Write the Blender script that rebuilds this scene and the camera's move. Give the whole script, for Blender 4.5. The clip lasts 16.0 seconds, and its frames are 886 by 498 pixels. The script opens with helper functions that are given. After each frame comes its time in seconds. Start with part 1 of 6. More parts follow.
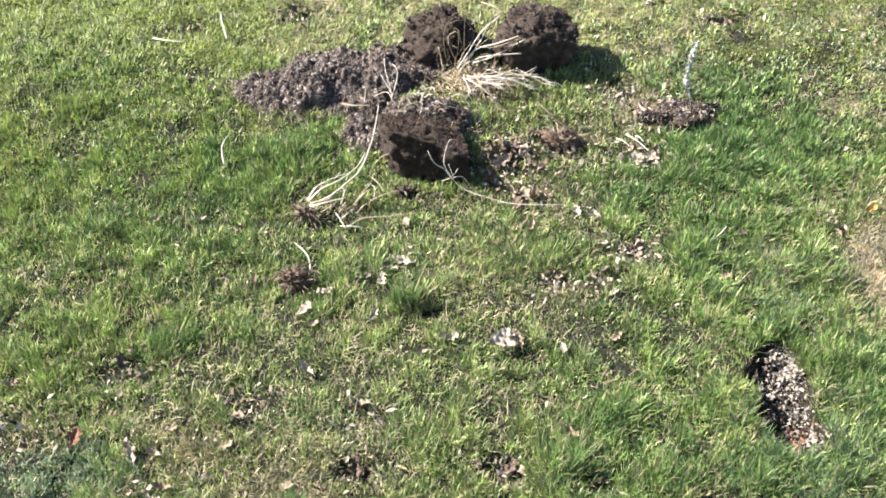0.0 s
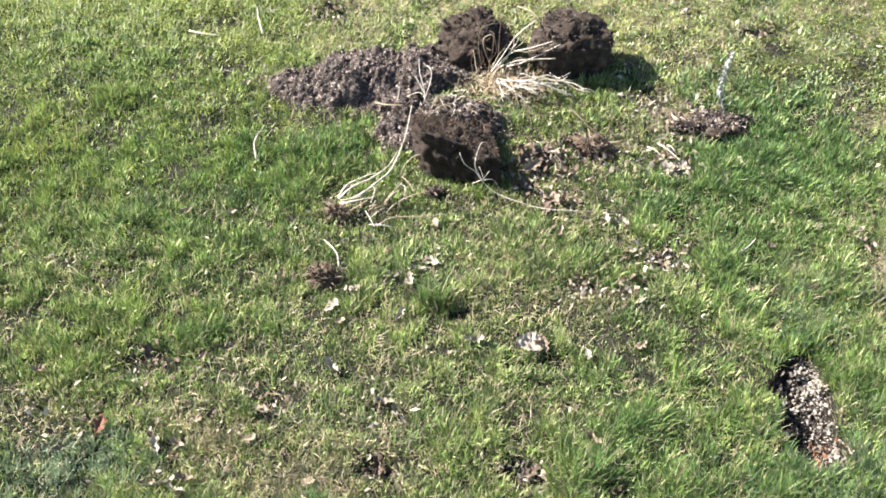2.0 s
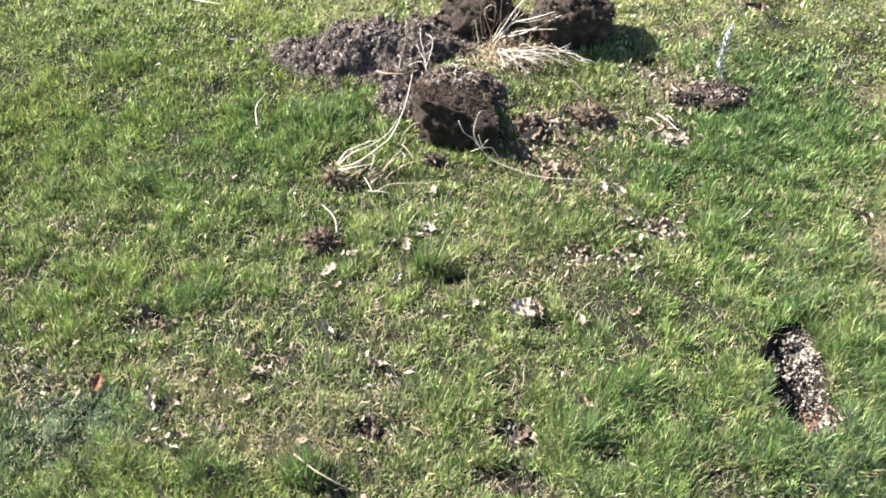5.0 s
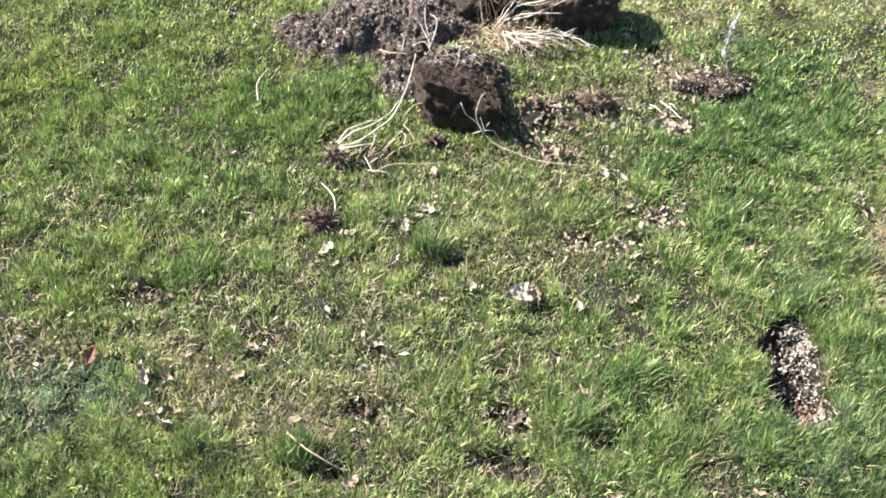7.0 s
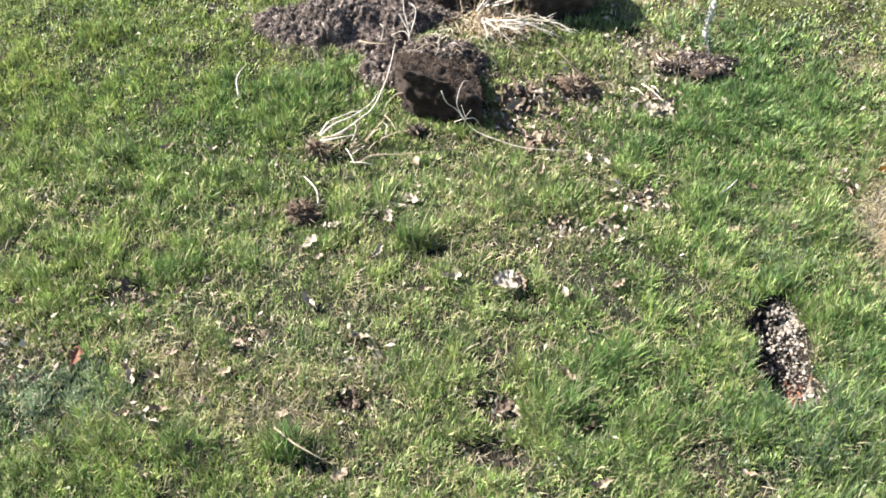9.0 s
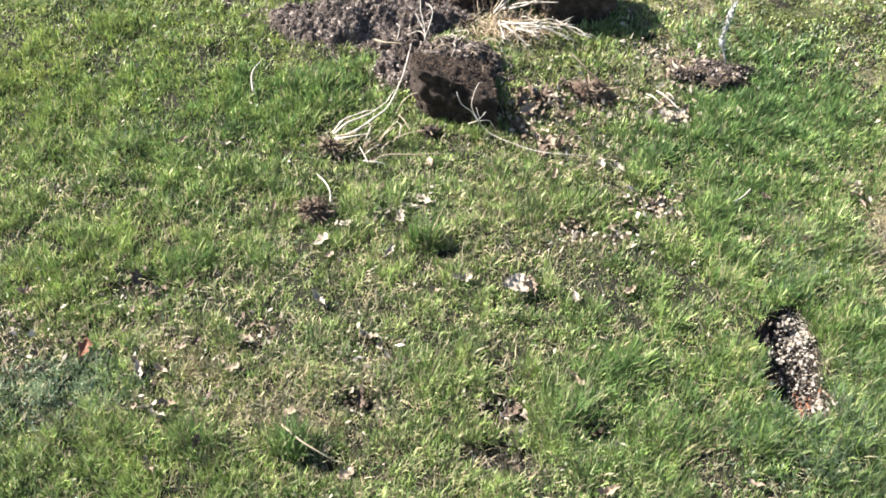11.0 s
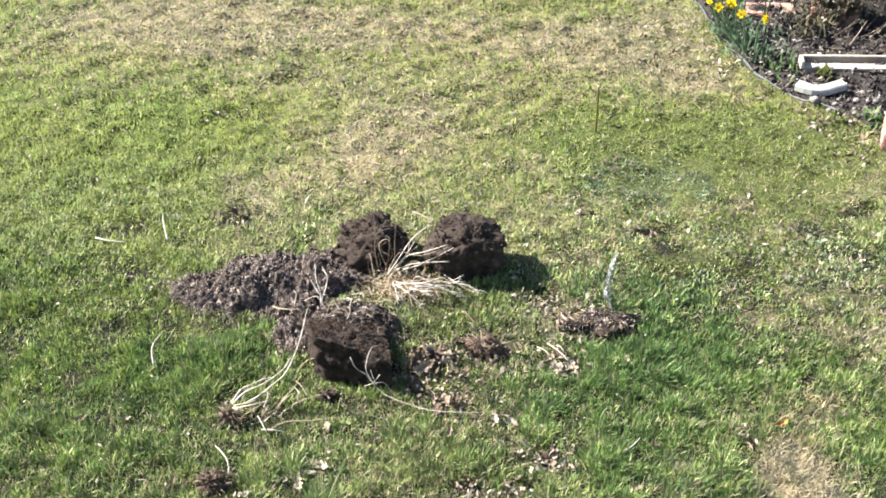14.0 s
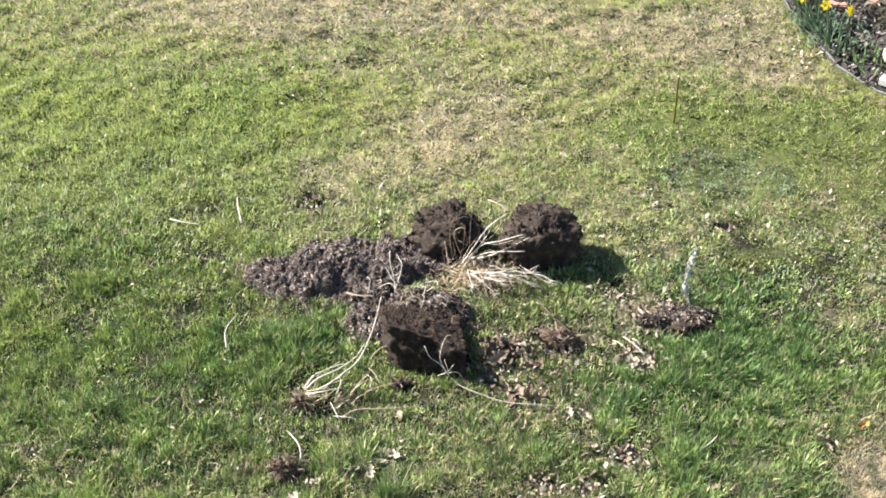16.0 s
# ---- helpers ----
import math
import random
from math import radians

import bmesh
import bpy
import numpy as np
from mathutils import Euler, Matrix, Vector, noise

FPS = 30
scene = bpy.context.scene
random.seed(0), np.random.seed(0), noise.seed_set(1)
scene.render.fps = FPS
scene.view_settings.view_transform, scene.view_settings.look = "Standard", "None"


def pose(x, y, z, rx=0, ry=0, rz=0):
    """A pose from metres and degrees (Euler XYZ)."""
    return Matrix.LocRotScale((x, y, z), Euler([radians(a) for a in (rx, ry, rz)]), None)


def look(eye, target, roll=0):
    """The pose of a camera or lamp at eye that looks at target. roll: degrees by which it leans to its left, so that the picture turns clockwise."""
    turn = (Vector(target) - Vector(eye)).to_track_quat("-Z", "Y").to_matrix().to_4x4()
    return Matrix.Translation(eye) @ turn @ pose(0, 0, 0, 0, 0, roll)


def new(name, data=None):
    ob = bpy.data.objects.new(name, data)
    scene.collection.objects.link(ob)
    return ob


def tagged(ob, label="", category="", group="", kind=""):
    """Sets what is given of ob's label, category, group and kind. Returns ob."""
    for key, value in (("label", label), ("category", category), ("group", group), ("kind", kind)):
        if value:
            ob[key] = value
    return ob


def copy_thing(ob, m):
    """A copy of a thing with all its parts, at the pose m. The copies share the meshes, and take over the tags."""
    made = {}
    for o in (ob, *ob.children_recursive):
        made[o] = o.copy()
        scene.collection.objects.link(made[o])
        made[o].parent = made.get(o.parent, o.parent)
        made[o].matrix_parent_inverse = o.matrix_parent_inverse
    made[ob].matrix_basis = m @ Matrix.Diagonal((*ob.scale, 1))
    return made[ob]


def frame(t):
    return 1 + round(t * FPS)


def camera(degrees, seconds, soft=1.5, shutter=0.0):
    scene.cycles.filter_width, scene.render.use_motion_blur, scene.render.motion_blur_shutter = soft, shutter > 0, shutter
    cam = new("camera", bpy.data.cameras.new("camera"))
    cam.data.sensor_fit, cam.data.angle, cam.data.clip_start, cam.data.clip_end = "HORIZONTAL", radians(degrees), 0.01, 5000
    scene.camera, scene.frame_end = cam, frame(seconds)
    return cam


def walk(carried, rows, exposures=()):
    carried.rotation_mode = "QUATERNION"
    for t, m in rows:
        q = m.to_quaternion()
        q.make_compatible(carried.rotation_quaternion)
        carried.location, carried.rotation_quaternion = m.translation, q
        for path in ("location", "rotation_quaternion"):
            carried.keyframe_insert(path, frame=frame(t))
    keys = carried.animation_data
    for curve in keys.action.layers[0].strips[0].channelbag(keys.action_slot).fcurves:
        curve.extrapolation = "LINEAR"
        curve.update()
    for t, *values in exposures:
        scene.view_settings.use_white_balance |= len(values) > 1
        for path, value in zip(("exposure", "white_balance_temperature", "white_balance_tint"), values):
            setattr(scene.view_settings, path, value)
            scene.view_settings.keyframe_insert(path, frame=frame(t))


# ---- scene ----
cam = camera(35.0, 16.0, soft=1.75)
PATH = [
    (0, (0.012, -0.366, 2.323), (0.027, 1.046, 0.907), -1.5),
    (0.5, (0.016, -0.353, 2.346), (0.009, 1.067, 0.938), -1.3),
    (1, (0.02, -0.355, 2.337), (0.0, 1.076, 0.94), -0.7),
    (1.5, (0.015, -0.363, 2.33), (-0.002, 1.062, 0.926), -1.1),
    (2, (-0.008, -0.37, 2.332), (-0.021, 1.043, 0.916), -0.2),
    (2.5, (-0.01, -0.387, 2.329), (-0.028, 1.023, 0.91), -0.1),
    (3, (0.007, -0.414, 2.321), (-0.012, 0.998, 0.905), -0.5),
    (3.5, (0.031, -0.424, 2.323), (-0.004, 0.987, 0.906), -0.1),
    (4, (0.042, -0.429, 2.317), (-0.001, 0.98, 0.898), -0.6),
    (6.5, (0.034, -0.405, 2.31), (0.006, 0.979, 0.867), 1.0),
    (7, (0.03, -0.409, 2.303), (0.001, 0.972, 0.857), 1.6),
    (7.5, (0.036, -0.407, 2.305), (0.004, 0.969, 0.854), 1.4),
    (8, (0.046, -0.407, 2.298), (0.018, 0.964, 0.842), 0.2),
    (8.5, (0.061, -0.404, 2.294), (0.035, 0.967, 0.838), -0.1),
    (11, (0.037, -0.396, 2.292), (0.01, 0.975, 0.836), 1.5),
    (11.5, (0.055, -0.401, 2.287), (0.005, 0.968, 0.83), 1.5),
    (12, (0.085, -0.405, 2.301), (0.013, 0.967, 0.848), 1.2),
    (12.5, (0.113, -0.4, 2.334), (0.029, 0.993, 0.901), 0.1),
    (12.7, (0.157, -0.371, 2.367), (0.053, 1.036, 0.95), -0.8),
    (13, (0.171, -0.365, 2.403), (0.099, 1.118, 1.064), -1.1),
    (13.5, (0.173, -0.384, 2.412), (0.179, 1.162, 1.143), 0.1),
    (14, (0.181, -0.382, 2.438), (0.214, 1.194, 1.207), 0.1),
    (14.5, (0.191, -0.38, 2.439), (0.22, 1.216, 1.235), 0.1),
    (15, (0.188, -0.373, 2.426), (0.209, 1.213, 1.208), -0.2),
    (15.5, (0.166, -0.357, 2.415), (0.157, 1.217, 1.181), -0.2),
    (16, (0.132, -0.346, 2.422), (0.084, 1.216, 1.175), -0.4),
]
walk(cam, [(t, look(eye, target, roll)) for t, eye, target, roll in PATH],
     [(0.0, 2.10), (12.5, 2.11), (13.0, 2.09), (13.5, 2.04), (14.0, 1.98), (14.5, 1.95), (15.0, 1.89), (16.0, 1.87)])

# ---- light: clear spring sky, sun from the side and a little ahead ----
SUN_EL, SUN_AZ = 40.0, -75.0
world = bpy.data.worlds.new("sky")
scene.world = world
world.use_nodes = True
wt = world.node_tree
sky = wt.nodes.new("ShaderNodeTexSky")
sky.sky_type, sky.sun_disc = "NISHITA", False
sky.sun_elevation, sky.sun_rotation = radians(SUN_EL), radians(SUN_AZ)
wt.links.new(sky.outputs["Color"], wt.nodes["Background"].inputs["Color"])
wt.nodes["Background"].inputs["Strength"].default_value = 0.056
sun_data = bpy.data.lights.new("sun", "SUN")
sun_data.energy, sun_data.angle, sun_data.color = 5.0, radians(0.5), (1.0, 0.95, 0.87)
sun = new("sun", sun_data)
sun_from = Vector((math.sin(radians(SUN_AZ)) * math.cos(radians(SUN_EL)),
                   math.cos(radians(SUN_AZ)) * math.cos(radians(SUN_EL)), math.sin(radians(SUN_EL))))
sun.matrix_world = look(sun_from * 20, (0, 0, 0))
scene.view_settings.exposure = 1.96


# ---- materials ----
def nodes_of(name):
    m = bpy.data.materials.new(name)
    m.use_nodes = True
    nt = m.node_tree
    return m, nt, nt.nodes["Principled BSDF"], nt.nodes["Material Output"]


def ramp_node(nt, stops):
    r = nt.nodes.new("ShaderNodeValToRGB")
    e = r.color_ramp.elements
    while len(e) < len(stops):
        e.new(0.5)
    for el, (p, c) in zip(e, stops):
        el.position, el.color = p, (*c, 1)
    return r


def noise_node(nt, scale, detail=4.0, rough=0.6, src=None):
    n = nt.nodes.new("ShaderNodeTexNoise")
    n.inputs["Scale"].default_value, n.inputs["Detail"].default_value = scale, detail
    n.inputs["Roughness"].default_value = rough
    g = src or nt.nodes.new("ShaderNodeNewGeometry").outputs["Position"]
    nt.links.new(g, n.inputs["Vector"])
    return n


def mixed(nt, fac, a, b, mode="MIX"):
    m = nt.nodes.new("ShaderNodeMix")
    m.data_type, m.blend_type = "RGBA", mode
    for sock, v in ((m.inputs[0], fac), (m.inputs[6], a), (m.inputs[7], b)):
        if isinstance(v, (int, float)):
            sock.default_value = v
        elif isinstance(v, tuple):
            sock.default_value = (*v, 1)
        else:
            nt.links.new(v, sock)
    return m.outputs[2]


def blade_material(name, stops, patch, patch_scale=1.6, amount=0.5, clear=0.45, rough=0.5, gloss=0.45):
    """Thin leaf: a colour for each blade, larger patches of another tone, light shining through."""
    m, nt, bsdf, out = nodes_of(name)
    geo = nt.nodes.new("ShaderNodeNewGeometry")
    r = ramp_node(nt, stops)
    nt.links.new(geo.outputs["Random Per Island"], r.inputs[0])
    n = noise_node(nt, patch_scale, 3.0)
    k = ramp_node(nt, [(0.40, (0, 0, 0)), (0.62, (amount, amount, amount))])
    nt.links.new(n.outputs["Fac"], k.inputs[0])
    col = mixed(nt, k.outputs[0], r.outputs[0], patch)
    fine = noise_node(nt, 24.0, 2.0)
    tone = ramp_node(nt, [(0.34, (0.52, 0.55, 0.55)), (0.66, (1.32, 1.28, 1.20))])
    nt.links.new(fine.outputs["Fac"], tone.inputs[0])
    col = mixed(nt, 1.0, col, tone.outputs[0], "MULTIPLY")
    nt.links.new(col, bsdf.inputs["Base Color"])
    bsdf.inputs["Roughness"].default_value = rough
    bsdf.inputs["Specular IOR Level"].default_value = gloss
    tr = nt.nodes.new("ShaderNodeBsdfTranslucent")
    nt.links.new(col, tr.inputs["Color"])
    mx = nt.nodes.new("ShaderNodeMixShader")
    mx.inputs[0].default_value = clear
    nt.links.new(bsdf.outputs[0], mx.inputs[1])
    nt.links.new(tr.outputs[0], mx.inputs[2])
    nt.links.new(mx.outputs[0], out.inputs["Surface"])
    return m


def rough_material(name, stops, scale, rough=0.9, bump=0.5, bump_scale=200.0, bump_dist=0.003, island=0.0, second=None, spec=0.3):
    """Soil, stone, bark, wood: two scales of tone and a fine relief."""
    m, nt, bsdf, out = nodes_of(name)
    n = noise_node(nt, scale, 6.0, 0.65)
    r = ramp_node(nt, stops)
    nt.links.new(n.outputs["Fac"], r.inputs[0])
    col = r.outputs[0]
    if second:
        n2 = noise_node(nt, scale * 0.13, 3.0)
        k = ramp_node(nt, [(0.42, (0, 0, 0)), (0.6, (1, 1, 1))])
        nt.links.new(n2.outputs["Fac"], k.inputs[0])
        col = mixed(nt, k.outputs[0], col, second)
    if island:
        g = nt.nodes.new("ShaderNodeNewGeometry")
        v = ramp_node(nt, [(0, (1 - island,) * 3), (1, (1 + island,) * 3)])
        nt.links.new(g.outputs["Random Per Island"], v.inputs[0])
        col = mixed(nt, 1.0, col, v.outputs[0], "MULTIPLY")
    nt.links.new(col, bsdf.inputs["Base Color"])
    bsdf.inputs["Roughness"].default_value = rough
    bsdf.inputs["Specular IOR Level"].default_value = spec
    b = nt.nodes.new("ShaderNodeBump")
    b.inputs["Strength"].default_value, b.inputs["Distance"].default_value = bump, bump_dist
    nb = noise_node(nt, bump_scale, 5.0, 0.7)
    nt.links.new(nb.outputs["Fac"], b.inputs["Height"])
    nt.links.new(b.outputs[0], bsdf.inputs["Normal"])
    return m


def ground_material():
    """Dark soil that turns to tan or mossy thatch where the lawn is old, with frayed borders."""
    m, nt, bsdf, out = nodes_of("thatch_soil")
    n = noise_node(nt, 130, 6.0, 0.65)
    fray = noise_node(nt, 60, 4.0, 0.7)
    layers = []
    for stops in ([(0.3, (0.007, 0.007, 0.004)), (0.5, (0.018, 0.017, 0.010)), (0.72, (0.062, 0.056, 0.036))],
                  [(0.3, (0.055, 0.05, 0.026)), (0.5, (0.14, 0.125, 0.065)), (0.72, (0.30, 0.265, 0.155))],
                  [(0.3, (0.026, 0.033, 0.010)), (0.5, (0.080, 0.096, 0.026)), (0.72, (0.175, 0.197, 0.066))]):
        r = ramp_node(nt, stops)
        nt.links.new(n.outputs["Fac"], r.inputs[0])
        layers.append(r.outputs[0])
    masks = []
    for name in ("old_thatch", "mossy"):
        a = nt.nodes.new("ShaderNodeAttribute")
        a.attribute_name = name
        add = nt.nodes.new("ShaderNodeMath")
        add.operation = "ADD"
        nt.links.new(a.outputs["Fac"], add.inputs[0])
        nt.links.new(fray.outputs["Fac"], add.inputs[1])
        k = ramp_node(nt, [(0.35, (0, 0, 0)), (0.65, (1, 1, 1))])
        half = nt.nodes.new("ShaderNodeMath")
        half.operation = "MULTIPLY"
        half.inputs[1].default_value = 0.5
        nt.links.new(add.outputs[0], half.inputs[0])
        nt.links.new(half.outputs[0], k.inputs[0])
        masks.append(k.outputs[0])
    col = mixed(nt, masks[0], layers[0], mixed(nt, masks[1], layers[1], layers[2]))
    nt.links.new(col, bsdf.inputs["Base Color"])
    bsdf.inputs["Roughness"].default_value = 0.95
    bsdf.inputs["Specular IOR Level"].default_value = 0.3
    b = nt.nodes.new("ShaderNodeBump")
    b.inputs["Strength"].default_value, b.inputs["Distance"].default_value = 1.0, 0.008
    nb = noise_node(nt, 220, 5.0, 0.7)
    nt.links.new(nb.outputs["Fac"], b.inputs["Height"])
    nt.links.new(b.outputs[0], bsdf.inputs["Normal"])
    return m


M_GROUND = ground_material()
M_SOIL = rough_material("dug_soil", [(0.3, (0.024, 0.017, 0.013)), (0.5, (0.080, 0.061, 0.052)), (0.72, (0.21, 0.172, 0.150))], 45, 0.92, 0.9, 380, 0.004, second=(0.05, 0.036, 0.029))
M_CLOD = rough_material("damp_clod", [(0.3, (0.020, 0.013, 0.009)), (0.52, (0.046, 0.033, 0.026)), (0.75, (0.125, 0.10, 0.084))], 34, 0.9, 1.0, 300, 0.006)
# Damp cut soil, darkened further to hold the shade on the clod's sides.
M_DAMPSHADE = rough_material("damp_shaded_cut_soil", [(0.3, (0.015, 0.010, 0.007)), (0.52, (0.034, 0.022, 0.017)), (0.75, (0.080, 0.058, 0.047))], 38, 0.75, 1.0, 300, 0.006)
M_CRUMB = rough_material("soil_crumbs", [(0.3, (0.034, 0.024, 0.020)), (0.50, (0.145, 0.116, 0.104)), (0.70, (0.46, 0.395, 0.355))], 70, 0.93, 0.6, 500, 0.002, island=0.7)
M_GRIT = rough_material("pale_grit", [(0.3, (0.20, 0.165, 0.135)), (0.55, (0.38, 0.33, 0.285)), (0.75, (0.58, 0.53, 0.47))], 60, 0.85, 0.3, 300, 0.001, island=0.6)
M_MULCH = rough_material("mulch_soil", [(0.3, (0.018, 0.015, 0.014)), (0.55, (0.044, 0.037, 0.035)), (0.75, (0.105, 0.092, 0.087))], 55, 0.95, 0.9, 260, 0.005)
M_CHIP = rough_material("bark_chips", [(0.3, (0.022, 0.018, 0.017)), (0.6, (0.074, 0.061, 0.056)), (0.8, (0.17, 0.142, 0.13))], 40, 0.9, 0.5, 300, 0.002, island=0.7)
M_STONE = rough_material("pale_stone", [(0.3, (0.10, 0.090, 0.082)), (0.55, (0.22, 0.202, 0.188)), (0.75, (0.35, 0.33, 0.31))], 30, 0.8, 0.4, 200, 0.002, island=0.45)
M_LITTER = rough_material("dry_litter", [(0.3, (0.12, 0.098, 0.075)), (0.55, (0.30, 0.26, 0.215)), (0.75, (0.54, 0.50, 0.44))], 25, 0.8, 0.3, 200, 0.001, island=0.5)
M_GREYBITS = rough_material("grey_leaf_bits", [(0.3, (0.07, 0.06, 0.052)), (0.55, (0.20, 0.178, 0.155)), (0.75, (0.42, 0.39, 0.35))], 30, 0.85, 0.3, 200, 0.001, island=0.6)
M_PALELEAF = rough_material("bleached_leaf", [(0.3, (0.22, 0.175, 0.125)), (0.5, (0.32, 0.275, 0.22)), (0.75, (0.46, 0.415, 0.345))], 60, 0.75, 0.5, 180, 0.001)
M_TANLEAF = rough_material("tan_leaf", [(0.3, (0.13, 0.095, 0.068)), (0.55, (0.25, 0.192, 0.142)), (0.8, (0.39, 0.325, 0.255))], 60, 0.75, 0.5, 180, 0.001)
M_BROWNLEAF = rough_material("brown_leaf", [(0.3, (0.045, 0.032, 0.024)), (0.55, (0.098, 0.068, 0.050)), (0.8, (0.18, 0.135, 0.105))], 60, 0.75, 0.5, 180, 0.001)
M_REDLEAF = rough_material("rust_leaf", [(0.3, (0.09, 0.042, 0.026)), (0.6, (0.18, 0.078, 0.044)), (0.8, (0.25, 0.125, 0.072))], 60, 0.7, 0.5, 180, 0.001)
M_AMBERLEAF = rough_material("amber_leaf", [(0.3, (0.22, 0.11, 0.03)), (0.6, (0.42, 0.24, 0.06)), (0.8, (0.50, 0.33, 0.10))], 60, 0.7, 0.5, 180, 0.001)
M_STEM = rough_material("bleached_stem", [(0.3, (0.33, 0.285, 0.235)), (0.55, (0.54, 0.49, 0.43)), (0.8, (0.70, 0.66, 0.61))], 50, 0.7, 0.4, 250, 0.001, island=0.2)
M_ROOTY = rough_material("rooty_soil", [(0.3, (0.05, 0.03, 0.02)), (0.55, (0.095, 0.064, 0.046)), (0.78, (0.17, 0.12, 0.09))], 60, 0.95, 0.9, 400, 0.004)
M_STRAWSTEM = rough_material("straw_stem", [(0.3, (0.25, 0.19, 0.125)), (0.55, (0.37, 0.305, 0.22)), (0.8, (0.50, 0.43, 0.33))], 50, 0.7, 0.4, 250, 0.001, island=0.3)
M_BROWNSTEM = rough_material("brown_stem", [(0.3, (0.07, 0.05, 0.036)), (0.6, (0.15, 0.115, 0.085)), (0.8, (0.25, 0.20, 0.155))], 50, 0.8, 0.4, 250, 0.001, island=0.3)
M_GREYSTALK = rough_material("silver_stalk", [(0.3, (0.26, 0.26, 0.24)), (0.6, (0.42, 0.42, 0.40)), (0.8, (0.56, 0.56, 0.54))], 90, 0.85, 0.4, 300, 0.001, island=0.25)
M_BRICK = rough_material("red_brick", [(0.3, (0.30, 0.145, 0.110)), (0.55, (0.42, 0.235, 0.190)), (0.8, (0.52, 0.35, 0.295))], 35, 0.9, 0.6, 220, 0.002)
M_WHITE = rough_material("white_painted_metal", [(0.3, (0.31, 0.31, 0.305)), (0.6, (0.41, 0.41, 0.40)), (0.85, (0.49, 0.485, 0.475))], 12, 0.4, 0.1, 60, 0.001, spec=0.5)
M_TROUGH = rough_material("weathered_cream_paint", [(0.3, (0.36, 0.31, 0.26)), (0.55, (0.48, 0.42, 0.36)), (0.8, (0.56, 0.50, 0.44))], 25, 0.6, 0.2, 100, 0.001)
# Darker copy of the trough's finish, with the walls' shade in its colour.
M_TROUGHSHADE = rough_material("shaded_trough_metal", [(0.3, (0.13, 0.118, 0.105)), (0.6, (0.21, 0.19, 0.17)), (0.8, (0.28, 0.26, 0.23))], 25, 0.8, 0.3, 100, 0.001)
M_EDGING = rough_material("grey_edging", [(0.3, (0.035, 0.038, 0.036)), (0.55, (0.085, 0.092, 0.088)), (0.75, (0.22, 0.225, 0.215))], 26, 0.6, 0.2, 100, 0.001, spec=0.5)
M_ROD = rough_material("green_stake", [(0.3, (0.07, 0.065, 0.015)), (0.6, (0.13, 0.115, 0.02)), (0.8, (0.19, 0.165, 0.035))], 40, 0.5, 0.2, 200, 0.001)
M_IRON = rough_material("black_iron", [(0.3, (0.008, 0.008, 0.008)), (0.6, (0.018, 0.018, 0.018)), (0.8, (0.035, 0.033, 0.03))], 30, 0.5, 0.2, 150, 0.001)
M_WOOD = rough_material("grey_board", [(0.3, (0.16, 0.13, 0.10)), (0.6, (0.27, 0.23, 0.19)), (0.8, (0.36, 0.32, 0.27))], 20, 0.85, 0.4, 120, 0.001)

M_GRASS = blade_material("grass_blade", [(0.0, (0.015, 0.033, 0.009)), (0.30, (0.074, 0.142, 0.037)), (0.62, (0.232, 0.352, 0.108)), (0.82, (0.465, 0.565, 0.235)), (1.0, (0.73, 0.745, 0.50))], (0.265, 0.35, 0.095), 2.2, 0.5, clear=0.24, rough=0.38, gloss=0.5)
M_FRESH = blade_material("fresh_blade", [(0.0, (0.100, 0.154, 0.036)), (0.5, (0.190, 0.268, 0.068)), (0.9, (0.295, 0.372, 0.115)), (1.0, (0.44, 0.48, 0.22))], (0.275, 0.310, 0.080), 2.0, 0.5)
M_OLIVE = blade_material("olive_blade", [(0.0, (0.108, 0.136, 0.034)), (0.4, (0.147, 0.176, 0.048)), (0.8, (0.198, 0.222, 0.072)), (1.0, (0.28, 0.285, 0.130))], (0.205, 0.205, 0.062), 1.6, 0.6)
M_LUSH = blade_material("lush_blade", [(0.0, (0.050, 0.11, 0.036)), (0.5, (0.104, 0.198, 0.064)), (1.0, (0.24, 0.345, 0.13))], (0.12, 0.21, 0.068), 2.0, 0.4, 0.30)
M_MOSS = blade_material("moss_blade", [(0.0, (0.050, 0.074, 0.015)), (0.5, (0.102, 0.136, 0.026)), (1.0, (0.180, 0.205, 0.055))], (0.136, 0.130, 0.034), 3.0, 0.4)
M_BLUE = blade_material("clover_leaf", [(0.0, (0.075, 0.126, 0.074)), (0.5, (0.160, 0.225, 0.142)), (1.0, (0.30, 0.355, 0.258))], (0.19, 0.245, 0.152), 3.0, 0.4)
M_STRAW = blade_material("straw_blade", [(0.0, (0.132, 0.114, 0.074)), (0.4, (0.222, 0.195, 0.124)), (0.75, (0.312, 0.280, 0.187)), (1.0, (0.46, 0.420, 0.308))], (0.340, 0.280, 0.178), 1.5, 0.6, 0.2, 0.55)
M_PALESTRAW = blade_material("pale_straw", [(0.0, (0.15, 0.12, 0.075)), (0.5, (0.31, 0.262, 0.175)), (1.0, (0.50, 0.445, 0.32))], (0.35, 0.275, 0.18), 6, 0.5, 0.2, 0.6)
M_FIBRE = blade_material("dry_fibre", [(0.0, (0.12, 0.09, 0.06)), (0.5, (0.30, 0.235, 0.165)), (1.0, (0.55, 0.47, 0.37))], (0.32, 0.23, 0.15), 14, 0.6, 0.2, 0.6)
M_TANFIBRE = blade_material("tan_fibre", [(0.0, (0.17, 0.115, 0.07)), (0.5, (0.36, 0.275, 0.19)), (1.0, (0.58, 0.50, 0.39))], (0.40, 0.285, 0.18), 14, 0.5, 0.2, 0.6)
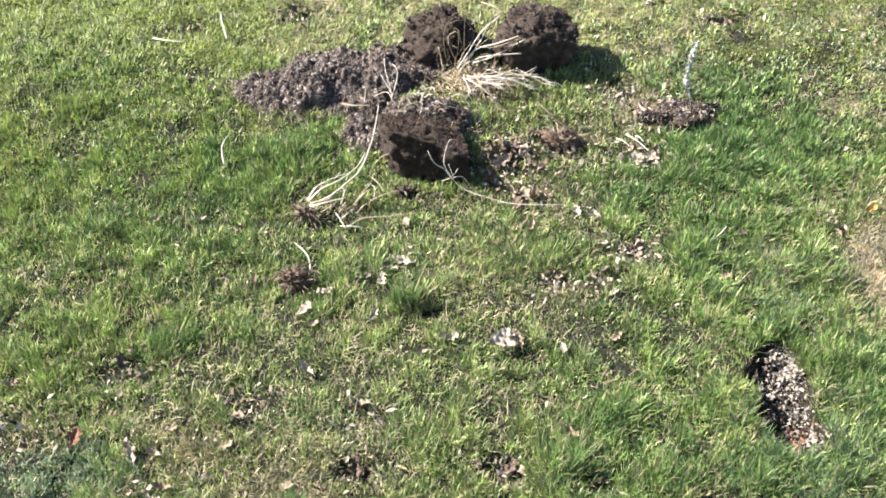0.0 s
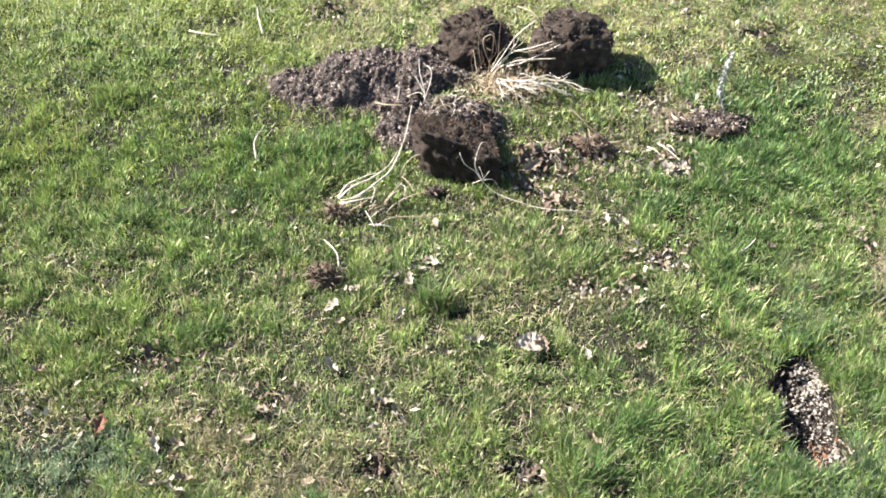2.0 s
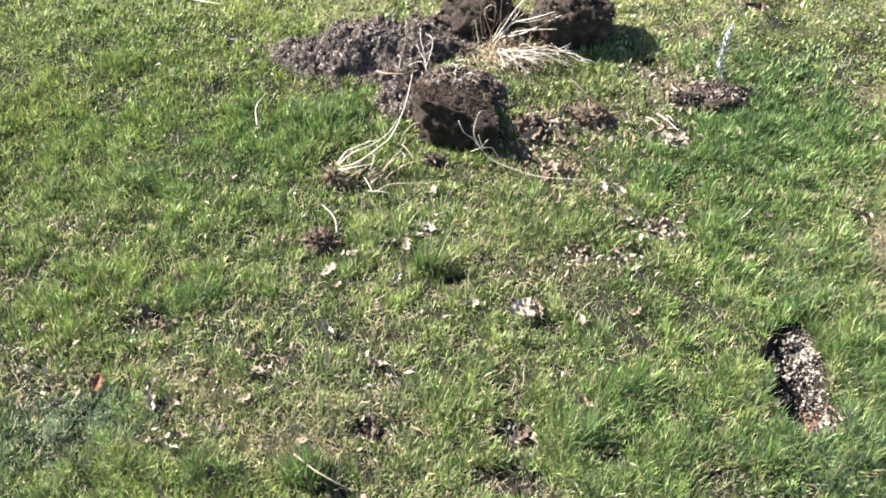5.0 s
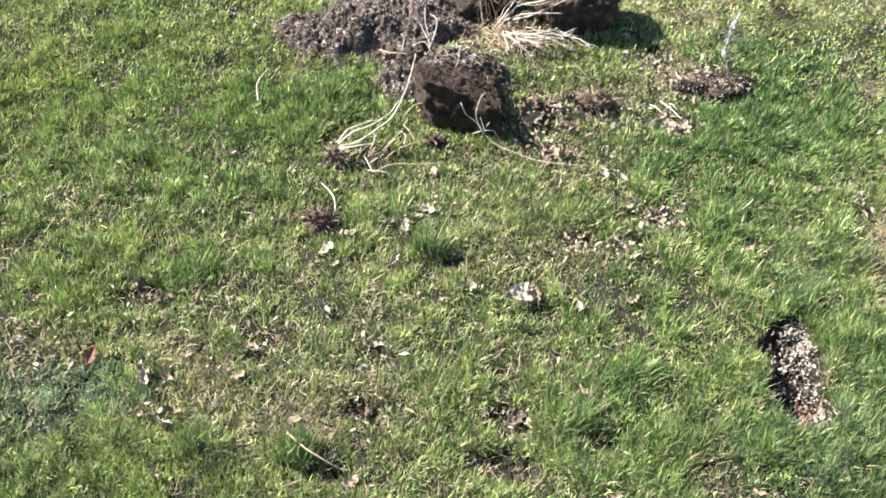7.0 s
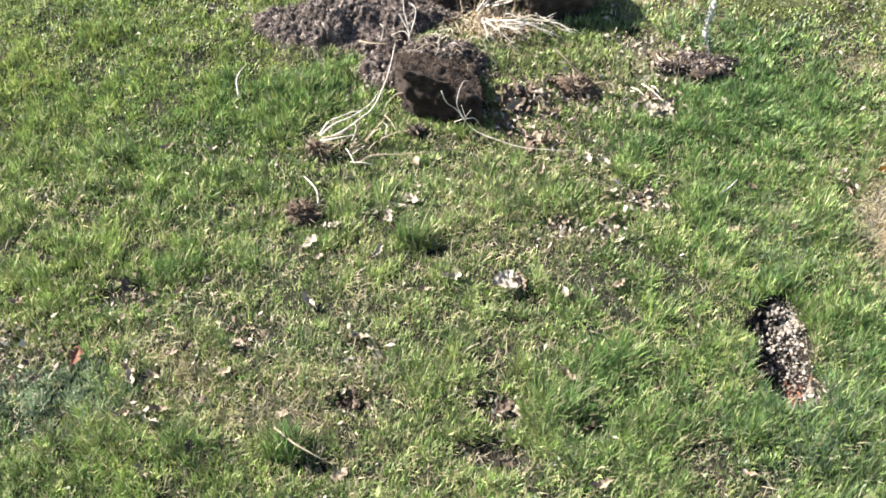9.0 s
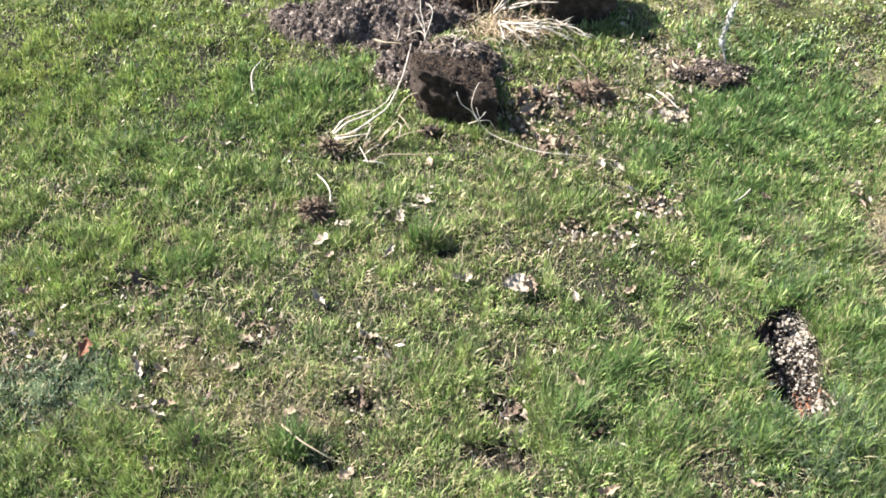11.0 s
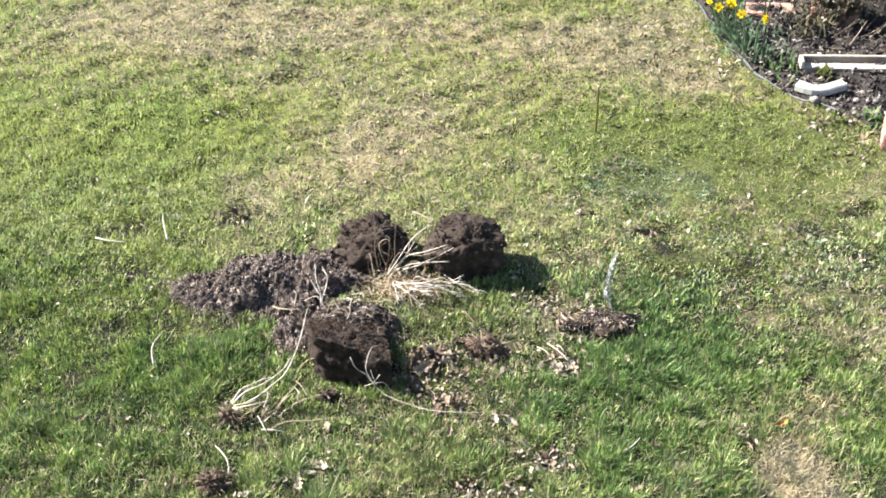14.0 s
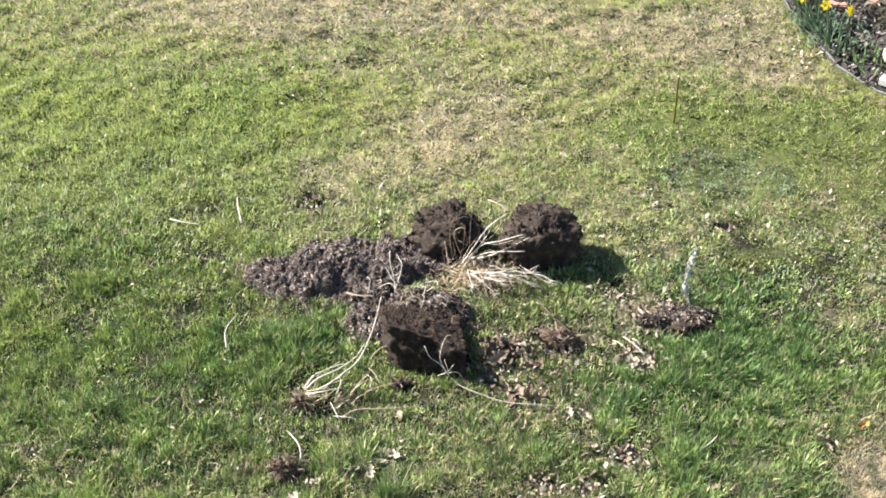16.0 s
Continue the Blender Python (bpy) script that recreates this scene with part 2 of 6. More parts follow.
M_TURF = rough_material("far_turf", [(0.3, (0.012, 0.018, 0.007)), (0.5, (0.032, 0.046, 0.013)), (0.72, (0.08, 0.092, 0.033))], 60, 0.9, 1.0, 200, 0.01, second=(0.06, 0.062, 0.026))
M_PETAL = blade_material("yellow_petal", [(0.0, (0.80, 0.60, 0.01)), (1.0, (0.86, 0.70, 0.03))], (0.84, 0.66, 0.02), 20, 0.3, 0.3)
M_CORONA = blade_material("deep_yellow_corona", [(0.0, (0.82, 0.61, 0.01)), (1.0, (0.86, 0.68, 0.02))], (0.84, 0.65, 0.015), 20, 0.3, 0.2)
M_BULBLEAF = blade_material("bulb_leaf", [(0.0, (0.075, 0.13, 0.075)), (1.0, (0.17, 0.235, 0.15))], (0.13, 0.19, 0.12), 12, 0.4, 0.25)
M_SHRUBLEAF = blade_material("shrub_leaf", [(0.0, (0.028, 0.033, 0.021)), (0.5, (0.066, 0.066, 0.041)), (1.0, (0.155, 0.135, 0.092))], (0.098, 0.076, 0.053), 8, 0.4, 0.1)


# ---- mesh helpers ----
rng = np.random.default_rng(7)


def array_mesh(name, verts, tris, material, smooth=False, normals=None):
    me = bpy.data.meshes.new(name)
    verts, tris = np.asarray(verts, np.float32), np.asarray(tris, np.int32)
    me.vertices.add(len(verts))
    me.vertices.foreach_set("co", verts.ravel())
    me.loops.add(tris.size)
    me.loops.foreach_set("vertex_index", tris.ravel())
    me.polygons.add(len(tris))
    me.polygons.foreach_set("loop_start", np.arange(0, tris.size, tris.shape[1], dtype=np.int32))
    if smooth or normals is not None:
        me.polygons.foreach_set("use_smooth", np.ones(len(tris), bool))
    me.update(calc_edges=True)
    if normals is not None:
        me.normals_split_custom_set_from_vertices(normals)
    me.materials.append(material)
    return me


def thing(name, label, category, at=(0, 0, 0), group="", kind="", data=None):
    ob = new(name, data)
    ob.location = at
    return tagged(ob, label, category, group, kind)


def part(name, me, parent, label="", m=None):
    ob = new(name, me)
    ob.parent = parent
    if m is not None:
        ob.matrix_basis = m
    return tagged(ob, label)


def bm_mesh(name, bm, material, smooth=False):
    me = bpy.data.meshes.new(name)
    for f in bm.faces:
        f.smooth = smooth
    bm.to_mesh(me)
    bm.free()
    me.materials.append(material)
    return me


def vnoise(x, y, cell, seed):
    """Smooth value noise, 0 to 1, with the given cell in metres."""
    g = np.random.default_rng(seed).random((256, 256))
    u, v = np.asarray(x) / cell + 100.5, np.asarray(y) / cell + 100.5
    i, j = np.floor(u).astype(int), np.floor(v).astype(int)
    a, b = u - i, v - j
    a, b = a * a * (3 - 2 * a), b * b * (3 - 2 * b)
    i0, j0, i1, j1 = i % 256, j % 256, (i + 1) % 256, (j + 1) % 256
    return (g[i0, j0] * (1 - a) + g[i1, j0] * a) * (1 - b) + (g[i0, j1] * (1 - a) + g[i1, j1] * a) * b


def spots(rows, x, y):
    """Sum of soft round patches, each (x, y, radius along x, radius along y, strength)."""
    s = np.zeros_like(np.asarray(x, float))
    for px, py, rx, ry, k in rows:
        s = s + k * np.exp(-(((x - px) / rx) ** 2 + ((y - py) / ry) ** 2))
    return s


def bed_edge(y):
    """x of the planting bed's border at a given y."""
    return np.interp(y, [2.6, 3.0, 3.29, 3.40, 3.478, 3.506, 3.556, 3.64, 3.77, 3.89, 4.07, 4.24, 4.4, 5.2],
                     [2.6, 2.05, 1.651, 1.56, 1.483, 1.434, 1.371, 1.312, 1.275, 1.244, 1.204, 1.180, 1.173, 1.20])


HOLE = (0.739, 1.478, 0.056, 0.138)
HOLE_LEAN = -0.10


def hole_d(x, y):
    u = (x - HOLE[0]) - HOLE_LEAN * (HOLE[1] - y) * -1.0
    d = (np.abs(u / HOLE[2]) ** 3 + np.abs((y - HOLE[1]) / HOLE[3]) ** 3) ** (1 / 3)
    return d + 0.5 * (vnoise(x, y, 0.03, 41) - 0.5)


def gz(x, y):
    z = 0.016 * (vnoise(x, y, 0.45, 11) - 0.5) + 0.012 * (vnoise(x, y, 0.12, 12) - 0.5)
    z = z + 0.020 * np.clip((y - 1.9) / 1.2, 0, 1) * (vnoise(x, y, 0.05, 13) - 0.5)
    z = z - 0.036 * np.clip((1.15 - hole_d(x, y)) / 0.5, 0, 1)
    return z - 0.02 * np.clip(spots(BARE_AND_SHADE + BARE_FAR, x, y), 0, 1)


# dug soil: heaps (x, y, rx, ry, height)
HEAPS_LEFT = [(-0.40, 2.562, 0.09, 0.062, 0.032), (-0.27, 2.57, 0.13, 0.10, 0.056), (-0.15, 2.575, 0.12, 0.12, 0.058), (-0.04, 2.66, 0.12, 0.068, 0.026)]
HEAP_FRONT = [(0.0, 2.40, 0.115, 0.075, 0.045), (-0.125, 2.365, 0.062, 0.052, 0.032)]


def heap_h(rows, x, y):
    h = np.zeros_like(np.asarray(x, float))
    for px, py, rx, ry, k in rows:
        d = ((x - px) / rx) ** 2 + ((y - py) / ry) ** 2
        h = np.maximum(h, k * np.clip(1.25 - d, 0, 1.0) ** 0.75)
    return h


DRY = [(-0.58, 4.05, 0.40, 0.22, 1.9), (0.0, 4.0, 0.26, 0.14, 1.4), (0.02, 3.22, 0.15, 0.20, 1.0), (-0.31, 3.05, 0.24, 0.09, 0.9),
       (0.85, 3.85, 0.28, 0.20, 1.3), (1.10, 3.62, 0.12, 0.10, 1.0), (1.07, 4.0, 0.12, 0.2, 0.9), (0.92, 3.25, 0.10, 0.04, 0.8), (1.14, 2.08, 0.10, 0.07, 0.45), (1.07, 2.41, 0.09, 0.06, 0.5),
       (-0.94, 3.51, 0.16, 0.14, 0.35), (0.5, 3.92, 0.25, 0.15, 0.7), (0.17, 3.40, 0.2, 0.2, 0.8), (1.05, 1.81, 0.085, 0.16, 1.7),
       (0.27, 1.79, 0.10, 0.05, 0.6), (-0.84, 1.42, 0.10, 0.07, 0.6), (-0.52, 1.44, 0.12, 0.09, 0.5), (1.15, 4.35, 0.2, 0.15, 0.8)]
DRY_FAR = [(-0.45, 1.24, 0.22, 0.10, 0.25), (-0.78, 1.25, 0.14, 0.06, 0.35), (-0.295, 1.275, 0.10, 0.05, 0.9), (-0.50, 1.37, 0.12, 0.08, 0.4), (-1.2, 3.9, 0.25, 0.15, 0.3), (-0.3, 3.65, 0.5, 0.12, 0.5), (1.38, 2.33, 0.15, 0.12, 0.7), (0.6, 3.5, 0.4, 0.2, 0.25),
           (-0.20, 1.40, 0.14, 0.10, 0.45), (0.25, 2.13, 0.12, 0.05, 0.4), (0.25, 2.22, 0.10, 0.06, 0.5), (0.42, 2.33, 0.10, 0.06, 0.6), (0.56, 2.44, 0.09, 0.05, 0.7)]
# Dark soil at (-0.004, 1.735) and (-0.215, 1.165) stands in for tuft shadows.
BARE_AND_SHADE = [(-0.004, 1.735, 0.024, 0.014, 1.3), (0.219, 1.593, 0.025, 0.017, 0.7), (-0.68, 1.61, 0.06, 0.035, 1.2), (0.29, 1.83, 0.06, 0.03, 0.8), (0.40, 1.82, 0.05, 0.025, 0.7), (0.478, 1.92, 0.045, 0.045, 1.0), (-0.074, 1.90, 0.05, 0.04, 0.7),
        (-0.65, 2.85, 0.06, 0.04, 0.8), (-0.61, 2.65, 0.05, 0.03, 0.7), (-0.62, 2.42, 0.04, 0.03, 0.7), (-0.386, 1.507, 0.04, 0.06, 0.8),
        (-0.647, 1.60, 0.07, 0.05, 0.7), (-0.135, 1.46, 0.06, 0.06, 0.8), (-0.157, 1.325, 0.05, 0.03, 1.3), (0.145, 1.31, 0.05, 0.035, 1.5), (0.138, 1.200, 0.065, 0.04, 1.8), (-0.215, 1.165, 0.05, 0.028, 0.9),
        (0.317, 1.27, 0.05, 0.03, 1.3), (0.18, 1.60, 0.05, 0.03, 0.35), (-0.67, 1.51, 0.05, 0.04, 0.5), (-0.055, 2.145, 0.025, 0.02, 0.7), (0.19, 1.540, 0.028, 0.014, 0.8)]
BARE_FAR = [(1.26, 2.93, 0.03, 0.02, 0.6), (1.45, 2.89, 0.06, 0.03, 0.7), (1.10, 2.95, 0.03, 0.02, 0.6), (1.20, 3.13, 0.05, 0.03, 0.6), (-0.347, 2.905, 0.08, 0.05, 0.9), (0.845, 2.81, 0.06, 0.022, 1.6), (1.42, 2.68, 0.06, 0.05, 0.6), (1.10, 2.80, 0.025, 0.03, 0.5), (-0.424, 3.437, 0.08, 0.03, 0.7), (0.467, 3.14, 0.05, 0.05, 0.6), (0.493, 3.336, 0.05, 0.03, 0.6), (-0.474, 3.18, 0.06, 0.04, 0.7), (0.351, 3.367, 0.04, 0.025, 1.0), (-0.173, 3.30, 0.05, 0.03, 1.0), (-0.244, 3.66, 0.13, 0.035, 0.8),
            (0.51, 2.51, 0.05, 0.05, 0.8), (-0.61, 3.39, 0.06, 0.05, 0.5), (0.07, 2.10, 0.25, 0.05, 0.35),
            (0.35, 2.31, 0.07, 0.05, 0.7), (0.53, 2.25, 0.06, 0.05, 0.7), (-0.2, 2.07, 0.09, 0.05, 0.6), (-0.30, 1.86, 0.05, 0.04, 0.8)]
MOSS = [(1.31, 2.99, 0.13, 0.14, 1.6), (1.15, 2.70, 0.12, 0.09, 0.7), (1.36, 2.80, 0.09, 0.06, 0.6), (0.87, 2.67, 0.08, 0.10, 1.4), (1.14, 3.25, 0.44, 0.18, 1.8), (0.72, 3.40, 0.10, 0.08, 0.9), (0.86, 3.34, 0.22, 0.06, 0.8), (1.07, 2.86, 0.10, 0.06, 0.9), (1.06, 2.62, 0.07, 0.06, 0.8), (1.45, 3.12, 0.12, 0.07, 0.9)]
BLUE = [(0.84, 3.06, 0.17, 0.11, 2.2), (1.0, 3.02, 0.09, 0.08, 1.0), (0.95, 2.63, 0.08, 0.06, 0.7), (-0.76, 1.345, 0.13, 0.07, 1.1), (-0.9, 1.27, 0.15, 0.12, 0.5), (0.85, 1.25, 0.2, 0.15, 0.5), (1.2, 2.55, 0.2, 0.1, 0.5), (1.28, 2.72, 0.12, 0.06, 0.6), (0.8, 1.75, 0.08, 0.1, 0.5)]
LUSH = [(-0.57, 1.69, 0.08, 0.035, 0.9), (-0.68, 1.645, 0.06, 0.03, 0.6), (-0.51, 2.126, 0.06, 0.03, 0.7), (0.50, 2.10, 0.05, 0.03, 0.8), (0.62, 1.30, 0.22, 0.14, 0.8), (0.95, 1.40, 0.10, 0.2, 0.8), (0.82, 2.45, 0.14, 0.17, 1.4), (0.84, 2.27, 0.22, 0.16, 1.0), (0.60, 2.92, 0.07, 0.05, 0.8), (-0.63, 2.15, 0.30, 0.22, 0.4), (-1.0, 3.1, 0.4, 0.5, 0.2), (-0.32, 2.33, 0.2, 0.12, 0.9), (0.55, 2.1, 0.2, 0.1, 0.6), (0.65, 2.55, 0.12, 0.1, 0.6),
        (0.40, 2.62, 0.1, 0.08, 0.6), (0.7, 1.9, 0.12, 0.15, 0.6), (0.36, 1.45, 0.1, 0.1, 0.4), (-0.95, 2.6, 0.3, 0.3, 0.15)]
TUFTS = [(-0.050, 1.775, 0.021, 0.018, 2.2), (-0.278, 1.205, 0.030, 0.026, 2.0), (0.276, 1.31, 0.05, 0.04, 0.9), (0.382, 1.45, 0.06, 0.05, 0.5), (0.767, 1.66, 0.05, 0.04, 0.7),
         (-0.40, 1.70, 0.05, 0.04, 0.6), (-0.49, 1.2, 0.06, 0.05, 0.5)]


# ---- ground: one sheet to the horizon ----
def outer_lawn(x, y, more=0.0):
    half = 1.03 + 0.235 * (y - 0.85) + more
    return ((np.abs(x - 0.12) > half) | (y < 0.88 - more) | (y > 4.62 + more)) & ((x < bed_edge(y) - 0.02) | (y < 2.9) | (y > 5.28) | (x > 2.75))


def ground_sheet():
    # closer mesh across the small hollow
    fine_x = np.concatenate([np.arange(-2.0, 0.62, 0.025), np.arange(0.62, 0.87, 0.006), np.arange(0.875, 2.6, 0.025)])
    fine_y = np.concatenate([np.arange(0.6, 1.28, 0.025), np.arange(1.28, 1.67, 0.006), np.arange(1.675, 5.2, 0.025)])
    far = np.array([3, 4, 6, 10, 20, 50, 120, 300.0])
    xs = np.concatenate([-far[::-1], fine_x, far])
    ys = np.concatenate([-far[::-1], [-1, 0], fine_y, far + 3])
    X, Y = np.meshgrid(xs, ys)
    Z = gz(X, Y)
    v = np.stack([X, Y, Z], -1).reshape(-1, 3)
    i = (np.arange(len(ys) - 1)[:, None] * len(xs) + np.arange(len(xs) - 1)).ravel()
    q = np.stack([i, i + 1, i + 1 + len(xs), i + len(xs)], 1)
    me = array_mesh("ground", v, q, M_GROUND, True)
    me.materials.append(M_TURF)
    c = v[q].mean(1)
    # the worn part of the lawn runs out in a ragged border
    ragged = 0.9 * np.clip(vnoise(c[:, 0], c[:, 1], 0.5, 46) - 0.35, 0, 1) + 0.25 * np.clip(vnoise(c[:, 0], c[:, 1], 0.1, 47) - 0.4, 0, 1)
    me.polygons.foreach_set("material_index", outer_lawn(c[:, 0], c[:, 1], ragged).astype(np.int32))
    cx, cy = v[:, 0], v[:, 1]
    dry, bare = field(cx, cy)
    old = (cy - 2.2) / 1.0 + 0.8 * dry - 0.9 * bare - 0.15 - 0.7 * vnoise(cx, cy, 0.06, 38)
    green = fresh(cx, cy) + 0.8 * np.clip(spots(MOSS + BLUE, cx, cy), 0, 1) - 0.2 - 0.7 * vnoise(cx, cy, 0.05, 45)
    for name, values in (("old_thatch", old), ("mossy", green)):
        me.attributes.new(name, "FLOAT", "POINT").data.foreach_set("value", np.clip(0.5 + 2.0 * values, 0, 1).astype(np.float32))
    return new("ground", me)


# ---- grass ----
def blades(name, x, y, h, w, lean, curl, material, az=None, lift=0.0, simple=False):
    n = len(x)
    az = rng.uniform(0, 2 * np.pi, n) if az is None else az
    turn = az + np.pi / 2 + rng.normal(0, 0.5, n)
    base = np.stack([x, y, gz(x, y) - 0.004 + lift], 1)

    def way(a):
        return np.stack([np.sin(a) * np.cos(az), np.sin(a) * np.sin(az), np.cos(a)], 1)
    side = np.stack([np.cos(turn), np.sin(turn), rng.normal(0, 0.15, n)], 1) * (w / 2)[:, None]
    # short mown blades shade as a soft cushion rather than as flat cards
    face = np.cross(side, way(lean))
    flip = np.where(face[:, 2] < 0, -1, 1)[:, None]
    side = side * flip
    face *= flip / np.maximum(np.linalg.norm(face, axis=1), 1e-9)[:, None]
    soft = (0.04 + 0.76 * np.clip((y - 2.2) / 1.2, 0, 1))[:, None]
    face = face * (1 - soft) + np.array([0, 0, 1.0]) * soft
    face /= np.linalg.norm(face, axis=1)[:, None]
    if simple:
        v = np.stack([base - side, base + side, base + way(lean) * h[:, None]], 1).reshape(-1, 3)
        return array_mesh(name, v, np.arange(3 * n).reshape(-1, 3), material, normals=np.repeat(face, 3, 0))
    mid = base + way(lean) * (h * 0.52)[:, None]
    tip = mid + way(lean + curl) * (h * 0.48)[:, None]
    v = np.stack([base - side, base + side, mid - side * 0.85, mid + side * 0.85, tip], 1).reshape(-1, 3)
    o = np.arange(n)[:, None, None] * 5
    t = (o + np.array([[0, 1, 3], [0, 3, 2], [2, 3, 4]])).reshape(-1, 3)
    return array_mesh(name, v, t, material, normals=np.repeat(face, 5, 0))


def lawn_points(n, y0=0.86, y1=4.65):
    y = rng.uniform(y0, y1, n)
    # the seen strip widens with distance
    half = 1.05 + 0.235 * (y - 0.85)
    x = 0.12 + rng.uniform(-1, 1, n) * half
    keep = rng.random(n) < half / (1.05 + 0.235 * (y1 - 0.85))
    return x[keep], y[keep]


def open_ground(x, y):
    ok = (x < bed_edge(y) - 0.005 + 0.03 * (vnoise(x, y, 0.05, 21) - 0.5)) & (hole_d(x, y) > 1.12)
    ok &= (heap_h(HEAPS_LEFT, x, y) < 0.012) & (heap_h(HEAP_FRONT, x, y) < 0.012)
    for cx, cy, r in ((0.32, 2.66, 0.085), (0.05, 2.70, 0.09), (0.0, 2.29, 0.085), (0.06, 2.24, 0.07), (0.66, 2.385, 0.075)):
        ok &= (x - cx) ** 2 + (y - cy) ** 2 > r * r
    return ok


def fresh(x, y):
    """Where the lawn is young and green rather than old and dry."""
    left = np.clip((-0.12 - x) / 0.4, 0, 1) * np.clip((3.85 - y) / 0.4, 0, 1)
    return np.clip(left + spots([(1.05, 3.30, 0.50, 0.17, 1.1), (0.72, 3.38, 0.15, 0.12, 0.8)], x, y), 0, 1)


def field(x, y):
    dry = spots(DRY + DRY_FAR, x, y) + 0.9 * np.clip(vnoise(x, y, 0.22, 31) - 0.62, 0, 1) * (1 + 0.5 * (y > 2.8)) * (1 - 0.8 * fresh(x, y))
    dry = dry * (0.55 + 0.9 * vnoise(x, y, 0.045, 32))
    side = np.clip((x - 0.55) / 0.5, 0, 1) * np.exp(-((y - 2.75) / 0.35) ** 2)
    bare = spots(BARE_AND_SHADE + BARE_FAR, x, y) + (0.4 + 1.2 * np.clip((y - 1.5) / 0.6, 0, 1) + 0.5 * side) * np.clip(vnoise(x, y, 0.075, 33) - 0.78 + 0.06 * side, 0, 1)
    bare = bare + 2.2 * np.clip((y - 2.7) / 0.8, 0, 1) * np.clip(vnoise(x, 1.6 * y, 0.055, 37) - 0.74, 0, 1)
    bare = bare + 1.8 * np.clip(dry, 0, 1) * (y > 3.4) * np.clip(vnoise(x, y, 0.06, 36) - 0.55, 0, 1)
    return np.clip(dry, 0, 1), np.clip(bare, 0, 1)


tagged(ground_sheet(), "uneven lawn soil with thatch and patchy spring grass", "lawn", kind="structure")


def grow_lawn():
    """Tufts of blades fanning out from a common foot, denser and longer where the lawn is lush."""
    x, y = (np.concatenate(a) for a in zip(lawn_points(200000), lawn_points(62000, 0.86, 2.35)))
    ok = open_ground(x, y)
    x, y = x[ok], y[ok]
    dry, bare = field(x, y)
    clump = 0.5 * vnoise(x, y, 0.085, 34) + 0.5 * vnoise(x, y, 0.035, 35)
    wide = vnoise(x, y, 0.26, 39)
    lush, moss, blue, tuft = (np.clip(spots(r, x, y), 0, 1) for r in (LUSH, MOSS, BLUE, TUFTS))
    keep = rng.random(len(x)) < np.clip(0.33 + 2.1 * (clump - 0.36) + 0.4 * (wide - 0.5) + 0.3 * lush + 0.45 * (moss + blue) + 0.15 * (y > 2.9), 0.16 + 0.17 * (y < 2.2), 1) * (1 - 0.95 * bare) + tuft
    x, y, dry, clump, wide, lush, moss, blue, tuft = (a[keep] for a in (x, y, dry, clump, wide, lush, moss, blue, tuft))
    n = len(x)
    near = np.clip((3.0 - y) / 1.3, 0, 1)
    tall = (0.012 + 0.005 * near + 0.060 * clump ** 2 * (0.34 + 0.55 * near) + 0.012 * (wide - 0.3) * (0.3 + near) + 0.008 * lush) * rng.uniform(0.65, 1.35, n)
    tall = tall * (1 - 0.22 * (1 - lush * 0.5))
    tall = tall * (1 - 0.28 * np.clip((y - 2.8) / 0.8, 0, 1)) * (1 - 0.35 * dry) * (1 - 0.4 * moss) * (1 - 0.1 * blue) * (1 + 1.7 * tuft)
    p, q = rng.random(n), rng.random(n)
    kind = np.where(q < 0.85 * moss, 2, 0)
    kind = np.where((kind == 0) & (q < 0.85 * blue), 3, kind)
    kind = np.where((kind == 0) & (q < 0.75 * lush + tuft), 1, kind)
    kind = np.where((kind == 0) & (p < dry * 0.9 + 0.05), 4, kind)
    kind = np.where((kind == 0) & (rng.random(n) < 0.75 * np.clip((y - 2.2) / 1.2, 0, 1) * (1 - 0.6 * lush) * (1 - 0.6 * np.clip((x - 0.5) / 0.5, 0, 1)) * (1 - 0.75 * fresh(x, y))), 5, kind)
    kind = np.where((kind == 0) & (rng.random(n) < 0.10 + 0.28 * np.clip((x - 0.2) / 0.5, 0, 1) * np.clip((2.6 - y) / 0.4, 0, 1)), 1, kind)
    kind = np.where((kind == 0) & (rng.random(n) < 0.9 * np.clip(fresh(x, y), 0, 1) * np.clip((y - 1.9) / 0.5, 0, 1)), 6, kind)
    per = np.where(y > 2.6, rng.integers(3, 7, n), rng.integers(4, 9, n))
    t = np.repeat(np.arange(n), per)
    m = len(t)
    az = rng.uniform(0, 2 * np.pi, m)
    out = np.sqrt(rng.random(m))
    r = 0.0085 * out
    bx, by = x[t] + r * np.cos(az), y[t] + r * np.sin(az)
    drift = 0.25 * (vnoise(bx, by, 0.15, 44) - 0.5)
    lean = np.clip(0.05 + 0.44 * out + rng.normal(0, 0.22, m) + drift, 0.0, 1.3)
    lean = lean * (1 - 0.55 * np.clip(tuft[t], 0, 1))
    lean = lean + 0.60 * np.clip((by - 2.6) / 0.9, 0, 1)
    h = tall[t] * rng.uniform(0.45, 1.15, m)
    w = rng.uniform(0.0013, 0.0027, m) * (1 + 0.8 * (1 - near[t]) + 1.1 * np.clip((by - 2.5) / 0.8, 0, 1)) * (1 + 0.6 * blue[t])
    curl = rng.uniform(0.0, 0.65, m)
    bk = kind[t]
    bk = np.where((bk < 2) & (rng.random(m) < (0.11 + 0.11 * near[t]) * (1 - 0.6 * fresh(bx, by)) * (1 - 0.55 * np.clip((bx - 0.2) / 0.4, 0, 1))), 4, bk)
